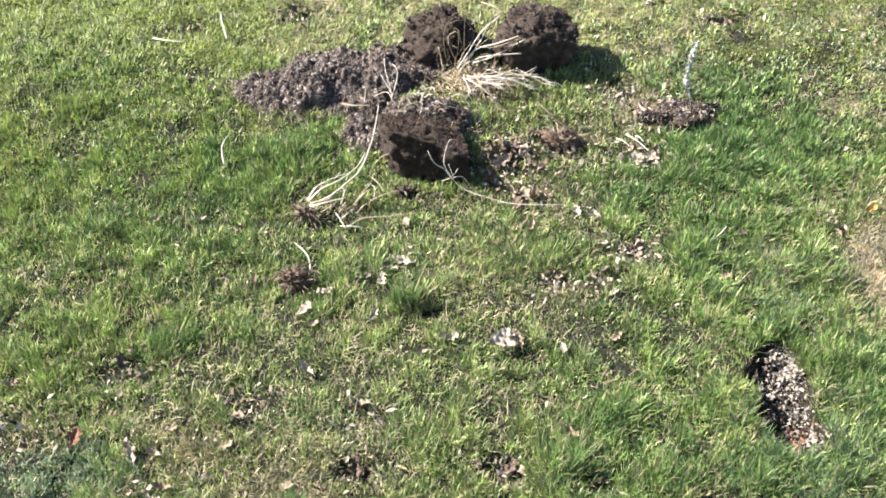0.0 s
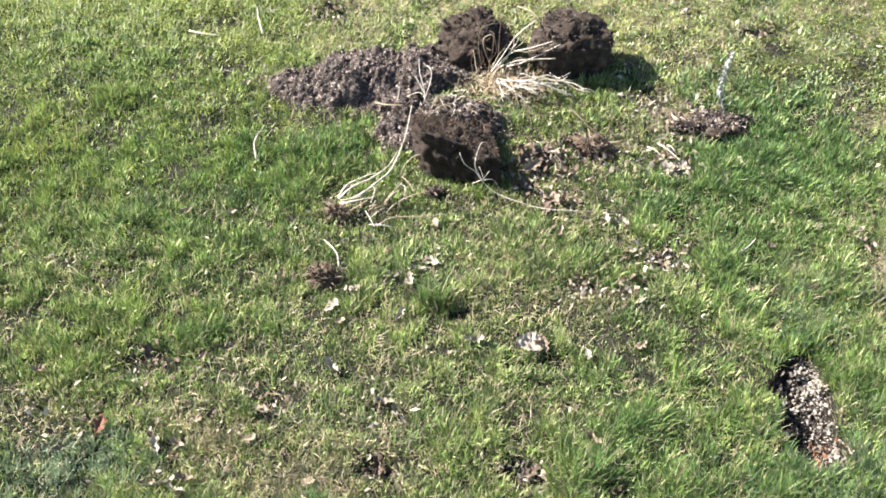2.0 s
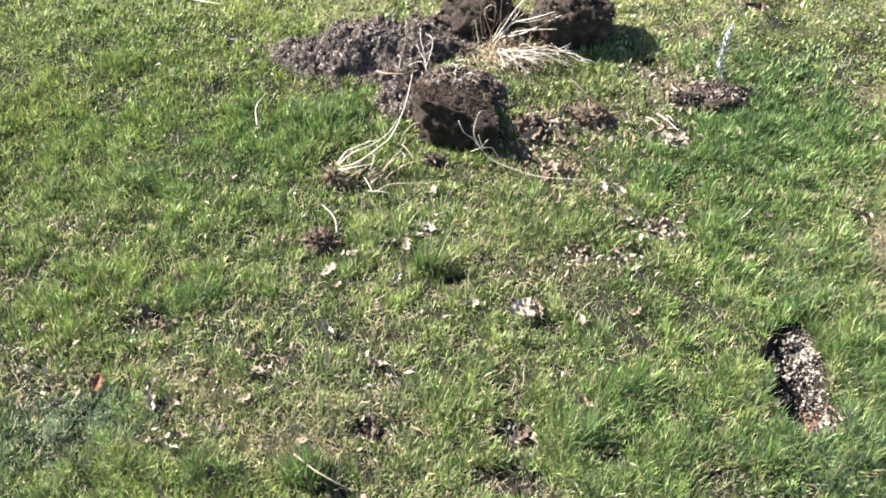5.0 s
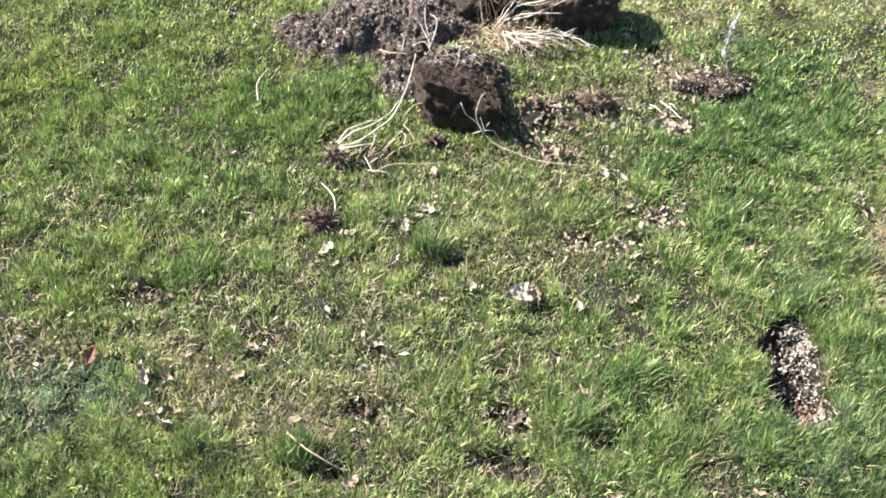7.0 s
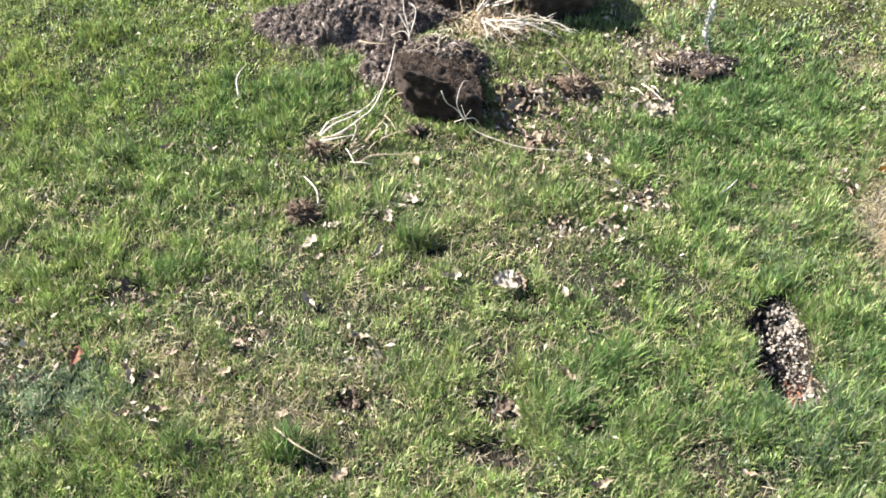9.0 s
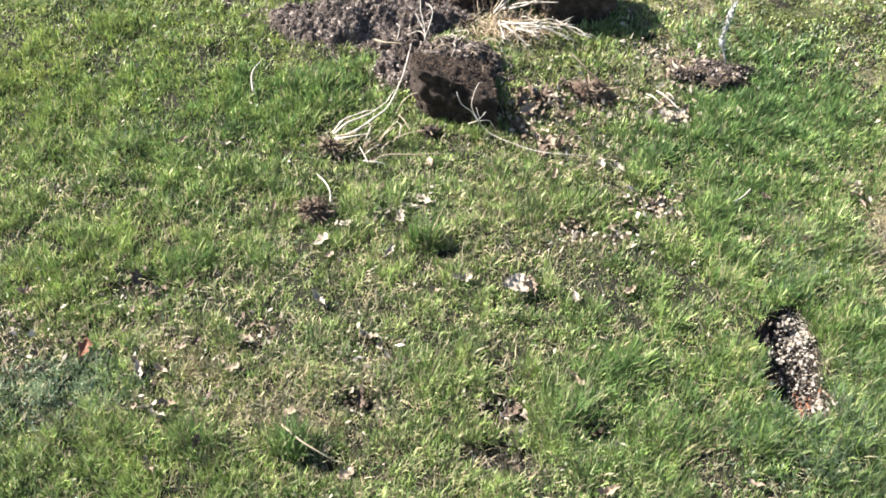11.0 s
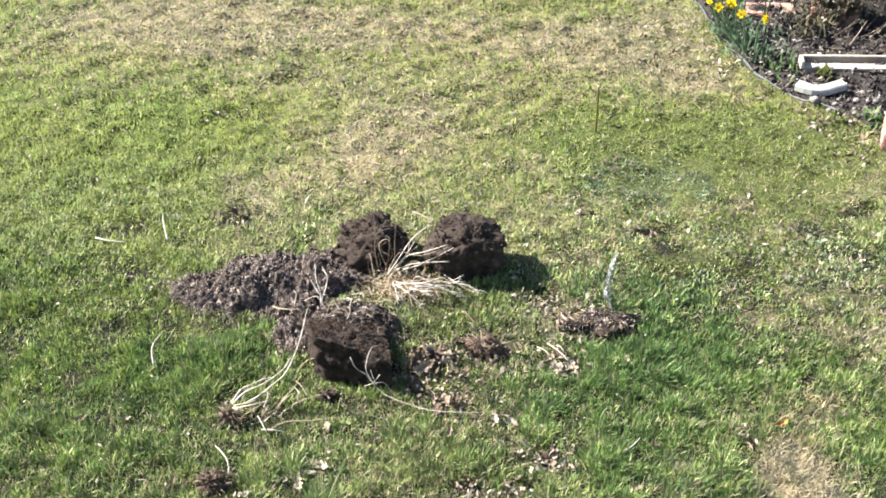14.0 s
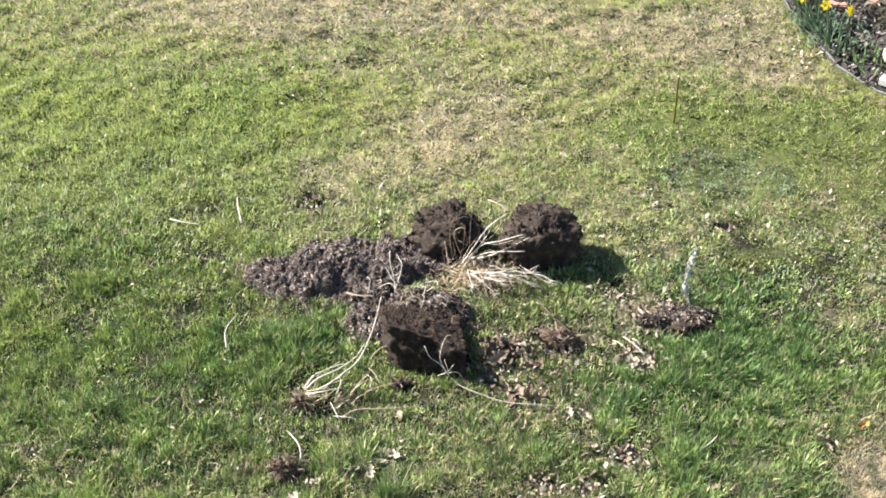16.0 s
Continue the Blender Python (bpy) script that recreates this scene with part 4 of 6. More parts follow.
def straw_tuft(name, n, centre, rx, ry, hmin, hmax, material, lean0=0.4, lean1=1.5):
    x = centre[0] + rng.normal(0, rx, n)
    y = centre[1] + rng.normal(0, ry, n)
    me = blades(name, x, y, rng.uniform(hmin, hmax, n), rng.uniform(0.0012, 0.003, n), rng.uniform(lean0, lean1, n), rng.uniform(0, 0.9, n), material, lift=centre[2])
    return me


# the dead perennial between the root balls
plant = thing("uprooted_plant", "uprooted dead perennial with bleached stems fanning out", "dead plant", at=(0.115, 2.575, 0.05))
pb = Matrix.Translation(-Vector(plant.location))
tagged(part("crown", straw_tuft("crown", 620, (0.135, 2.555, 0.022), 0.055, 0.034, 0.012, 0.045, M_FIBRE, 0.5, 1.6), plant, "tan fibrous crown", m=pb), kind="stuff")
tagged(part("frayed_crown", straw_tuft("frayed_crown", 200, (0.14, 2.56, 0.032), 0.042, 0.024, 0.015, 0.05, M_TANFIBRE, 0.3, 1.6), plant, "orange-tan frayed bases", m=pb), kind="stuff")
rs = random.Random(5)
# bleached low fan on the grass side, then the stems that rise past the root balls
FAN = [[(0.121, 2.523, 0.05), (0.169, 2.513, 0.062), (0.218, 2.52, 0.06), (0.263, 2.526, 0.055), (0.305, 2.536, 0.045)],
       [(0.116, 2.523, 0.05), (0.149, 2.487, 0.05), (0.173, 2.465, 0.04), (0.19, 2.458, 0.03)],
       [(0.108, 2.53, 0.05), (0.122, 2.49, 0.045), (0.144, 2.467, 0.03)],
       [(0.145, 2.522, 0.05), (0.203, 2.51, 0.06), (0.252, 2.498, 0.05), (0.306, 2.49, 0.03)],
       [(0.154, 2.507, 0.05), (0.198, 2.487, 0.05), (0.222, 2.477, 0.03)],
       [(0.243, 2.532, 0.05), (0.312, 2.52, 0.045), (0.345, 2.492, 0.03)],
       [(0.150, 2.517, 0.055), (0.184, 2.507, 0.055), (0.237, 2.508, 0.058), (0.272, 2.51, 0.05)]]
RISING = [[(0.094, 2.566, 0.05), (0.126, 2.59, 0.09), (0.16, 2.605, 0.14), (0.209, 2.629, 0.17)],
          [(0.107, 2.57, 0.05), (0.141, 2.59, 0.09), (0.194, 2.581, 0.115), (0.252, 2.577, 0.14)],
          [(0.117, 2.586, 0.05), (0.156, 2.578, 0.075), (0.204, 2.567, 0.09), (0.26, 2.562, 0.095)],
          [(0.135, 2.575, 0.06), (0.17, 2.57, 0.075), (0.219, 2.573, 0.1), (0.272, 2.584, 0.125)],
          [(0.102, 2.578, 0.05), (0.131, 2.587, 0.08), (0.156, 2.604, 0.11), (0.166, 2.619, 0.12)]]
LOOPS = [[(0.068, 2.604, 0.04), (0.06, 2.610, 0.1), (0.065, 2.612, 0.15), (0.091, 2.617, 0.165), (0.111, 2.624, 0.16)],
         [(0.093, 2.600, 0.04), (0.075, 2.608, 0.09), (0.072, 2.612, 0.12), (0.089, 2.618, 0.13), (0.101, 2.616, 0.125)],
         [(0.09, 2.60, 0.04), (0.097, 2.603, 0.09), (0.099, 2.606, 0.12), (0.097, 2.615, 0.13)],
         [(0.113, 2.61, 0.05), (0.114, 2.615, 0.12), (0.118, 2.631, 0.18)],
         [(0.055, 2.581, 0.04), (0.050, 2.599, 0.07), (0.046, 2.607, 0.09)]]


def jittered(pts, k):
    return [(x + rs.gauss(0, k), y + rs.gauss(0, k), z + rs.gauss(0, k * 0.6)) for x, y, z in pts]


for pts in FAN:
    stem_part(plant, pts, 0.0020, 0.0011, M_STEM, steps=4, wobble=0.15)
    twigs(plant, pts, 3, 0.035, 0.0011, M_STEM, int(pts[-1][0] * 1000), 0.3)
    for _ in range(2):
        stem_part(plant, jittered(pts, 0.012), 0.0011, 0.0007, M_STRAWSTEM if rs.random() < 0.5 else M_STEM, sides=5, steps=3)
for pts in RISING:
    stem_part(plant, pts, 0.0021, 0.0013, M_STEM, steps=4, wobble=0.1)
    stem_part(plant, jittered(pts, 0.010), 0.0012, 0.0007, M_BROWNSTEM if rs.random() < 0.5 else M_STRAWSTEM, sides=5, steps=3)
for pts in LOOPS:
    stem_part(plant, pts, 0.0016, 0.0010, M_STRAWSTEM if rs.random() < 0.4 else M_BROWNSTEM, sides=5)
    stem_part(plant, jittered(pts, 0.010), 0.0011, 0.0007, M_BROWNSTEM, sides=4, steps=3)
stem_part(plant, [(0.219, 2.64, 0.165), (0.19, 2.657, 0.18), (0.162, 2.689, 0.17)], 0.0024, 0.0014, M_STRAWSTEM)

# bundle of pulled stems on the grass in front
bundle = thing("pulled_stems", "bundle of bleached pulled stems with a rooty end", "dead plant", at=(-0.28, 2.09, 0.02))
tagged(part("root_end", straw_tuft("root_end", 170, (-0.283, 2.085, 0.012), 0.012, 0.012, 0.015, 0.045, M_FIBRE, 0.2, 1.5), bundle, "frayed root end", m=Matrix.Translation((0.28, -2.09, -0.02))), kind="stuff")
bundle_pts = [
    [(-0.278, 2.085, 0.025), (-0.227, 2.106, 0.038), (-0.188, 2.143, 0.045), (-0.157, 2.18, 0.05), (-0.135, 2.245, 0.06), (-0.122, 2.285, 0.08), (-0.110, 2.37, 0.095)],
    [(-0.283, 2.10, 0.03), (-0.262, 2.130, 0.045), (-0.238, 2.148, 0.045), (-0.211, 2.166, 0.045), (-0.191, 2.178, 0.04)],
    [(-0.276, 2.09, 0.03), (-0.236, 2.095, 0.035), (-0.214, 2.115, 0.035), (-0.196, 2.130, 0.03)],
    [(-0.275, 2.085, 0.025), (-0.235, 2.085, 0.036), (-0.195, 2.105, 0.03)],
    [(-0.281, 2.095, 0.03), (-0.25, 2.118, 0.048), (-0.205, 2.15, 0.048), (-0.165, 2.195, 0.048), (-0.145, 2.235, 0.055)],
    [(-0.135, 2.193, 0.02), (-0.121, 2.201, 0.05), (-0.098, 2.22, 0.06), (-0.07, 2.222, 0.06), (-0.054, 2.208, 0.055)],
    [(-0.185, 2.005, 0.028), (-0.15, 2.025, 0.036), (-0.08, 2.03, 0.036), (-0.02, 2.045, 0.03)],
    [(-0.19, 2.0, 0.03), (-0.205, 2.03, 0.035), (-0.215, 2.055, 0.03)],
    [(-0.13, 2.175, 0.03), (-0.113, 2.148, 0.034), (-0.099, 2.123, 0.025)],
]
for k, pts in enumerate(bundle_pts):
    stem_part(bundle, pts, 0.0023 if k < 5 else 0.0015, 0.0011, M_STEM if k not in (2, 5, 6, 8) else M_STRAWSTEM, wobble=0.06)
for k in range(24):
    a0, l0 = rs.uniform(-0.6, 1.4), rs.uniform(0.03, 0.08)
    x0, y0 = -0.20 + rs.gauss(0, 0.04), 2.08 + rs.gauss(0, 0.03)
    stem_part(bundle, [(x0, y0, 0.02), (x0 + 0.5 * l0 * math.cos(a0) , y0 + 0.5 * l0 * math.sin(a0), 0.03 + rs.uniform(0, 0.015)), (x0 + l0 * math.cos(a0 + 0.3), y0 + l0 * math.sin(a0 + 0.3), 0.022)], 0.0014, 0.0009, (M_STRAWSTEM, M_STEM, M_BROWNSTEM, M_STRAWSTEM)[k % 4], sides=4, steps=3)
# thin stems rising from the soil between heap and clod
for label, sets in (("pale forked dead stems sticking out of the soil", [[(-0.078, 2.426, 0.06), (-0.081, 2.447, 0.09), (-0.091, 2.468, 0.12), (-0.094, 2.501, 0.14)], [(-0.078, 2.43, 0.07), (-0.065, 2.459, 0.10), (-0.062, 2.476, 0.12), (-0.073, 2.495, 0.125)], [(-0.083, 2.439, 0.09), (-0.092, 2.451, 0.10), (-0.104, 2.466, 0.115)], [(-0.15, 2.439, 0.05), (-0.144, 2.451, 0.08), (-0.152, 2.462, 0.085)]]),
                    ("thin forked twig leaning on the turned clod", [[(0.009, 2.150, 0.13), (0.022, 2.143, 0.10), (0.045, 2.142, 0.08), (0.063, 2.130, 0.06), (0.094, 2.115, 0.035), (0.148, 2.087, 0.032), (0.214, 2.061, 0.032), (0.33, 2.055, 0.03)], [(0.063, 2.133, 0.06), (0.047, 2.143, 0.09), (0.049, 2.152, 0.12), (0.061, 2.185, 0.13), (0.074, 2.20, 0.12)], [(0.04, 2.142, 0.04), (0.063, 2.133, 0.06), (0.08, 2.135, 0.085)], [(0.067, 2.137, 0.06), (0.057, 2.148, 0.088)], [(0.067, 2.137, 0.055), (0.09, 2.138, 0.055), (0.106, 2.135, 0.03)]]),
                    ("straw-coloured stem lying across the soil heap", [[(-0.206, 2.443, 0.045), (-0.176, 2.422, 0.055), (-0.130, 2.414, 0.06)]]),
                    ("bent bleached stem standing in the lawn", [[(-0.268, 1.876, 0.012), (-0.271, 1.898, 0.035), (-0.284, 1.919, 0.042), (-0.306, 1.951, 0.036)]]),
                    ("dry straw stem arched over the green tuft", [[(-0.300, 1.225, 0.05), (-0.262, 1.185, 0.06), (-0.222, 1.165, 0.05), (-0.19, 1.158, 0.03)]]),
                    ("dry stem lying on the lawn", [[(-0.73, 2.77, 0.03), (-0.69, 2.752, 0.034), (-0.64, 2.748, 0.03)]]),
                    ("thin curved dry blade in the lawn", [[(-0.495, 2.25, 0.02), (-0.50, 2.285, 0.05), (-0.48, 2.33, 0.06)]]),
                    ("dark twig arching over the small root clump", [[(0.38, 2.31, 0.03), (0.33, 2.345, 0.055), (0.30, 2.39, 0.06), (0.29, 2.43, 0.04)]]),
                    ("small dry twigs beside the flat clod", [[(0.479, 2.289, 0.03), (0.494, 2.272, 0.036), (0.509, 2.256, 0.03)], [(0.505, 2.304, 0.03), (0.528, 2.268, 0.038), (0.555, 2.235, 0.03)], [(0.528, 2.296, 0.03), (0.536, 2.284, 0.036), (0.546, 2.271, 0.03)]]),
                    ("white dry stalk lying on the lawn", [[(0.655, 1.925, 0.02), (0.68, 1.94, 0.03), (0.70, 1.965, 0.03)]]),
                    ("white dry stalk lying on the lawn", [[(-0.15, 2.925, 0.03), (-0.14, 2.945, 0.04), (-0.13, 2.97, 0.03)]]),
                    ("dry stem lying on the lawn", [[(-0.53, 2.77, 0.02), (-0.545, 2.82, 0.04), (-0.55, 2.85, 0.05)]])):
    o = sets[0][0]
    tw = thing("dead_stem", label, "dead stem", at=(o[0], o[1], 0.0), group="dead stems")
    mt = M_BROWNSTEM if "dark" in label else (M_STRAWSTEM if "straw" in label else M_STEM)
    for k, pts in enumerate(sets):
        stem_part(tw, pts, 0.0026 if len(sets) == 1 else (0.0011 if "thin" in label else 0.0016), 0.0007 if "thin" in label else 0.0010, mt, wobble=0.05)


# tangle of thin roots and twigs over the spilled soil
tangle = thing("root_tangle", "tangle of thin brown roots and twigs on the soil", "dead plant", at=(0.0, 2.43, 0.05))
for k in range(46):
    x0, y0 = rs.gauss(0.0, 0.055), 2.435 + rs.gauss(0, 0.04)
    z0 = 0.012 + float(np.maximum(heap_h(HEAP_FRONT, np.array([x0]), np.array([y0])), heap_h(HEAPS_LEFT, np.array([x0]), np.array([y0])))[0])
    a0, l0 = rs.uniform(0, 6.28), rs.uniform(0.025, 0.075)
    stem_part(tangle, [(x0, y0, z0), (x0 + 0.5 * l0 * math.cos(a0), y0 + 0.5 * l0 * math.sin(a0), z0 + rs.uniform(0.004, 0.03)), (x0 + l0 * math.cos(a0 + 0.5), y0 + l0 * math.sin(a0 + 0.5), z0 + rs.uniform(-0.012, 0.015))], 0.0013, 0.0008, (M_BROWNSTEM, M_STRAWSTEM, M_BROWNSTEM, M_STEM)[k % 4], name="root", sides=4, steps=3)


# grass showing through the spilled soil
sprout = thing("grass_tuft", "green grass tuft growing up through the spilled soil", "grass", at=(-0.03, 2.475, 0.03))
tagged(part("grass_blades", straw_tuft("grass_blades", 90, (-0.03, 2.475, 0.03), 0.018, 0.012, 0.02, 0.045, M_GRASS, 0.1, 1.2), sprout, m=Matrix.Translation(-Vector(sprout.location))), kind="stuff")


# the silvery stalk in the flat clod
stalk = thing("dry_stalk", "upright silvery dry stalk with shrivelled leaves", "dead plant", at=(0.683, 2.41, 0.04))
sp = [(0.687, 2.416, 0.03), (0.677, 2.42, 0.065), (0.666, 2.419, 0.10), (0.669, 2.422, 0.14), (0.674, 2.416, 0.185), (0.678, 2.410, 0.228)]
stem_part(stalk, sp, 0.0028, 0.0014, M_GREYSTALK)
line = spline(sp, 14)
sv = np.array([rs.choice(line[22:])[:] for _ in range(260)]) - np.array(stalk.location)
tagged(part("leaves", flakes("leaves", sv + rng.normal(0, 0.0034, sv.shape), rng.uniform(0.002, 0.006, len(sv)), M_GREYSTALK, 0.35, 1.2), stalk, "shrivelled silver-grey leaves"), kind="stuff")


# ---- fallen leaves ----
def leaf_mesh(seed, length, width, lobes, curl, fold, material):
    """A dry leaf: lobed and torn blade on a midrib, curled along, folded across and crumpled, with a stalk."""
    rnd = random.Random(seed)
    bm = bmesh.new()
    nu, nv = 18, 8
    off = Vector((seed * 1.3, seed * 0.7, 0))
    phase = rnd.uniform(0, 1)
    grid = []
    for i in range(nu + 1):
        t = i / nu
        prof = math.sin(math.pi * min(1, t * 0.96 + 0.03)) ** 0.7
        row = []
        for j in range(nv + 1):
            s = 2 * j / nv - 1
            notch = 0.5 + 0.5 * math.cos(2 * math.pi * (lobes * t + phase * (s > 0)))
            side = prof * (1 - 0.5 * notch ** 1.5) if lobes else prof * (1 - 0.12 * rnd.random())
            side *= 1 + 0.5 * noise.noise(Vector((t * 5, s > 0, 0)) + off)
            x = (t - 0.5) * length + 0.10 * length * abs(s) * side
            y = s * side * width / 2
            ang = curl * (t - 0.5)
            z = length * 0.3 * (1 - math.cos(ang * 2)) + abs(s) ** 1.4 * fold * width * prof
            z += width * (0.20 * noise.noise(Vector((x * 5, y * 5, 2)) / length + off) + 0.10 * noise.noise(Vector((x * 13, y * 13, 5)) / length + off))
            row.append(bm.verts.new((x, y, z)))
        grid.append(row)
    for i in range(nu):
        for j in range(nv):
            bm.faces.new((grid[i][j], grid[i + 1][j], grid[i + 1][j + 1], grid[i][j + 1]))
    a = grid[0][nv // 2].co
    tube(bm, [a + Vector((0.02, 0, 0.01)) * length, a + Vector((-0.14, 0.02, 0.03)) * length, a + Vector((-0.26, 0.06, 0.06)) * length], 0.016 * length, 0.010 * length, 4, 2)
    return bm_mesh("fallen_leaf", bm, material, True)


LEAF_KINDS = {"pale": (M_PALELEAF, "bleached whitish dead leaf curled on the grass"), "tan": (M_TANLEAF, "tan dead leaf lying in the grass"),
              "brown": (M_BROWNLEAF, "brown curled dead leaf in the grass"), "rust": (M_REDLEAF, "rust-red fallen leaf on the lawn"), "amber": (M_AMBERLEAF, "amber-yellow fallen leaf beside the bleached grass")}
leaf_bank = {}
for kind, (m, lab) in LEAF_KINDS.items():
    leaf_bank[kind] = [leaf_mesh(11 + 7 * k + len(kind), 1.0, (0.60, 0.42, 0.66, 0.46)[k], (3, 2, 2, 4)[k], (1.1, 1.6, 0.8, 2.0)[k], (0.25, 0.4, 0.12, 0.5)[k], m) for k in range(4)]


def leaf(kind, x, y, size, k=None, turn=None, tilt=None, z=None):
    k = rs.randrange(4) if k is None else k
    ob = new("fallen_leaf", leaf_bank[kind][k])
    z = float(gz(np.array([x]), np.array([y]))[0]) + 0.013 if z is None else z
    a = rs.uniform(-22, 22) if tilt is None else tilt
    ob.matrix_basis = pose(x, y, z, a, rs.uniform(-18, 18), rs.uniform(0, 360) if turn is None else turn) @ Matrix.Scale(size, 4)
    return tagged(ob, LEAF_KINDS[kind][1], "leaf", "fallen leaves")


leaf_bank["pale"].append(leaf_mesh(99, 1.0, 0.85, 0, 0.7, 0.14, M_PALELEAF))
leaf("pale", 0.158, 1.640, 0.058, 4, 15, 14, 0.028)
leaf("tan", 0.190, 1.640, 0.045, 0, 100, 25, 0.024)
leaf("tan", 0.180, 1.650, 0.038, 1, 60, -15, 0.022)
for x, y, s in ((0.042, 1.658, 0.044), (0.29, 1.608, 0.040), (-0.27, 1.577, 0.040), (-0.153, 1.492, 0.042), (-0.128, 1.478, 0.034), (-0.538, 2.06, 0.028), (-0.555, 2.567, 0.028), (0.545, 2.222, 0.05), (0.535, 2.205, 0.04),
                (0.705, 2.25, 0.028), (0.36, 2.05, 0.03), (0.40, 2.035, 0.028), (0.463, 2.016, 0.03), (0.947, 2.01, 0.035), (0.94, 1.985, 0.03), (-0.056, 1.912, 0.044), (-0.092, 1.884, 0.046), (-0.104, 1.848, 0.036), (-0.278, 1.762, 0.040), (-0.228, 1.819, 0.034), (-0.127, 1.733, 0.036), (0.495, 1.94, 0.032), (0.455, 1.915, 0.032), (0.39, 1.825, 0.03)):
    leaf("pale", x, y, s)
for x, y, s in ((-0.647, 2.068, 0.034), (0.243, 2.122, 0.045), (0.21, 2.13, 0.04), (0.90, 1.632, 0.036), (0.406, 1.646, 0.034), (0.284, 1.389, 0.042), (-0.621, 1.392, 0.036), (-0.424, 1.391, 0.034), (-0.897, 1.568, 0.034), (-0.552, 1.616, 0.03),
                (0.247, 1.997, 0.034), (-0.046, 2.031, 0.034), (0.957, 1.945, 0.03), (0.351, 2.265, 0.034), (0.30, 1.847, 0.03), (-0.397, 1.862, 0.028), (-0.408, 1.473, 0.034), (-0.572, 1.38, 0.036), (-0.547, 1.294, 0.04), (-0.613, 1.278, 0.034),
                (0.333, 1.125, 0.045), (0.62, 1.15, 0.036), (-0.171, 1.15, 0.038), (-0.294, 1.284, 0.03), (-0.02, 1.62, 0.026), (0.507, 2.27, 0.034), (0.672, 1.818, 0.028)):
    leaf("tan", x, y, s)
for x, y, s in ((-0.162, 1.322, 0.05), (0.152, 1.322, 0.05), (0.20, 2.285, 0.055), (0.265, 2.11, 0.045), (0.813, 1.823, 0.03), (0.734, 1.955, 0.028), (-0.635, 1.596, 0.04), (0.148, 1.181, 0.045), (0.317, 1.27, 0.04), (-0.194, 2.038, 0.034), (0.17, 2.24, 0.045), (-0.347, 2.91, 0.05), (0.84, 2.81, 0.045)):
    leaf("brown", x, y, s)
leaf("rust", -0.736, 1.420, 0.046, 2, 80, 12, 0.020)
leaf("brown", -0.512, 1.445, 0.036, 1, 70, 20, 0.018)
leaf("brown", -0.668, 1.612, 0.052, 2, 90, 45, 0.028)
for x, y, s, a in ((0.165, 2.30, 0.05, 40), (0.21, 2.265, 0.055, 25), (0.235, 2.30, 0.045, -35), (0.19, 2.215, 0.05, 20), (0.26, 2.255, 0.045, 50), (0.285, 2.20, 0.05, -20), (0.15, 2.17, 0.045, 30), (0.31, 2.28, 0.05, 45), (0.22, 2.09, 0.05, -30), (0.29, 2.335, 0.05, 30)):
    leaf("brown", x, y, s, None, None, a)
leaf("tan", -0.54, 1.44, 0.026, 0)
leaf("tan", -0.257, 1.718, 0.026, 2, 40, 10)
leaf("pale", -0.617, 1.367, 0.044, 1, 110, 20)
leaf("pale", -0.557, 1.256, 0.040, 3, 150, 20)
leaf("pale", -0.577, 1.280, 0.036, 1, 40, -20)
leaf("brown", -0.47, 1.191, 0.036, 0, 80, 45, 0.03)
leaf("tan", -0.557, 1.135, 0.042, 3, 120, 25)
leaf("brown", 0.165, 2.235, 0.060, 2, 60, 62, 0.045)
leaf("tan", 0.185, 2.215, 0.052, 0, 20, 50, 0.035)
leaf("amber", 1.042, 2.0, 0.036, 1, 20, 20, 0.032)
leaf("pale", 0.552, 2.212, 0.06, 2, 30, 10)
leaf("pale", 0.53, 2.225, 0.055, 0, 140, -20)
leaf("tan", 0.565, 2.235, 0.05, 3, 80, 25)
leaf("brown", 0.185, 2.29, 0.06, 0, 95, 70, 0.03)


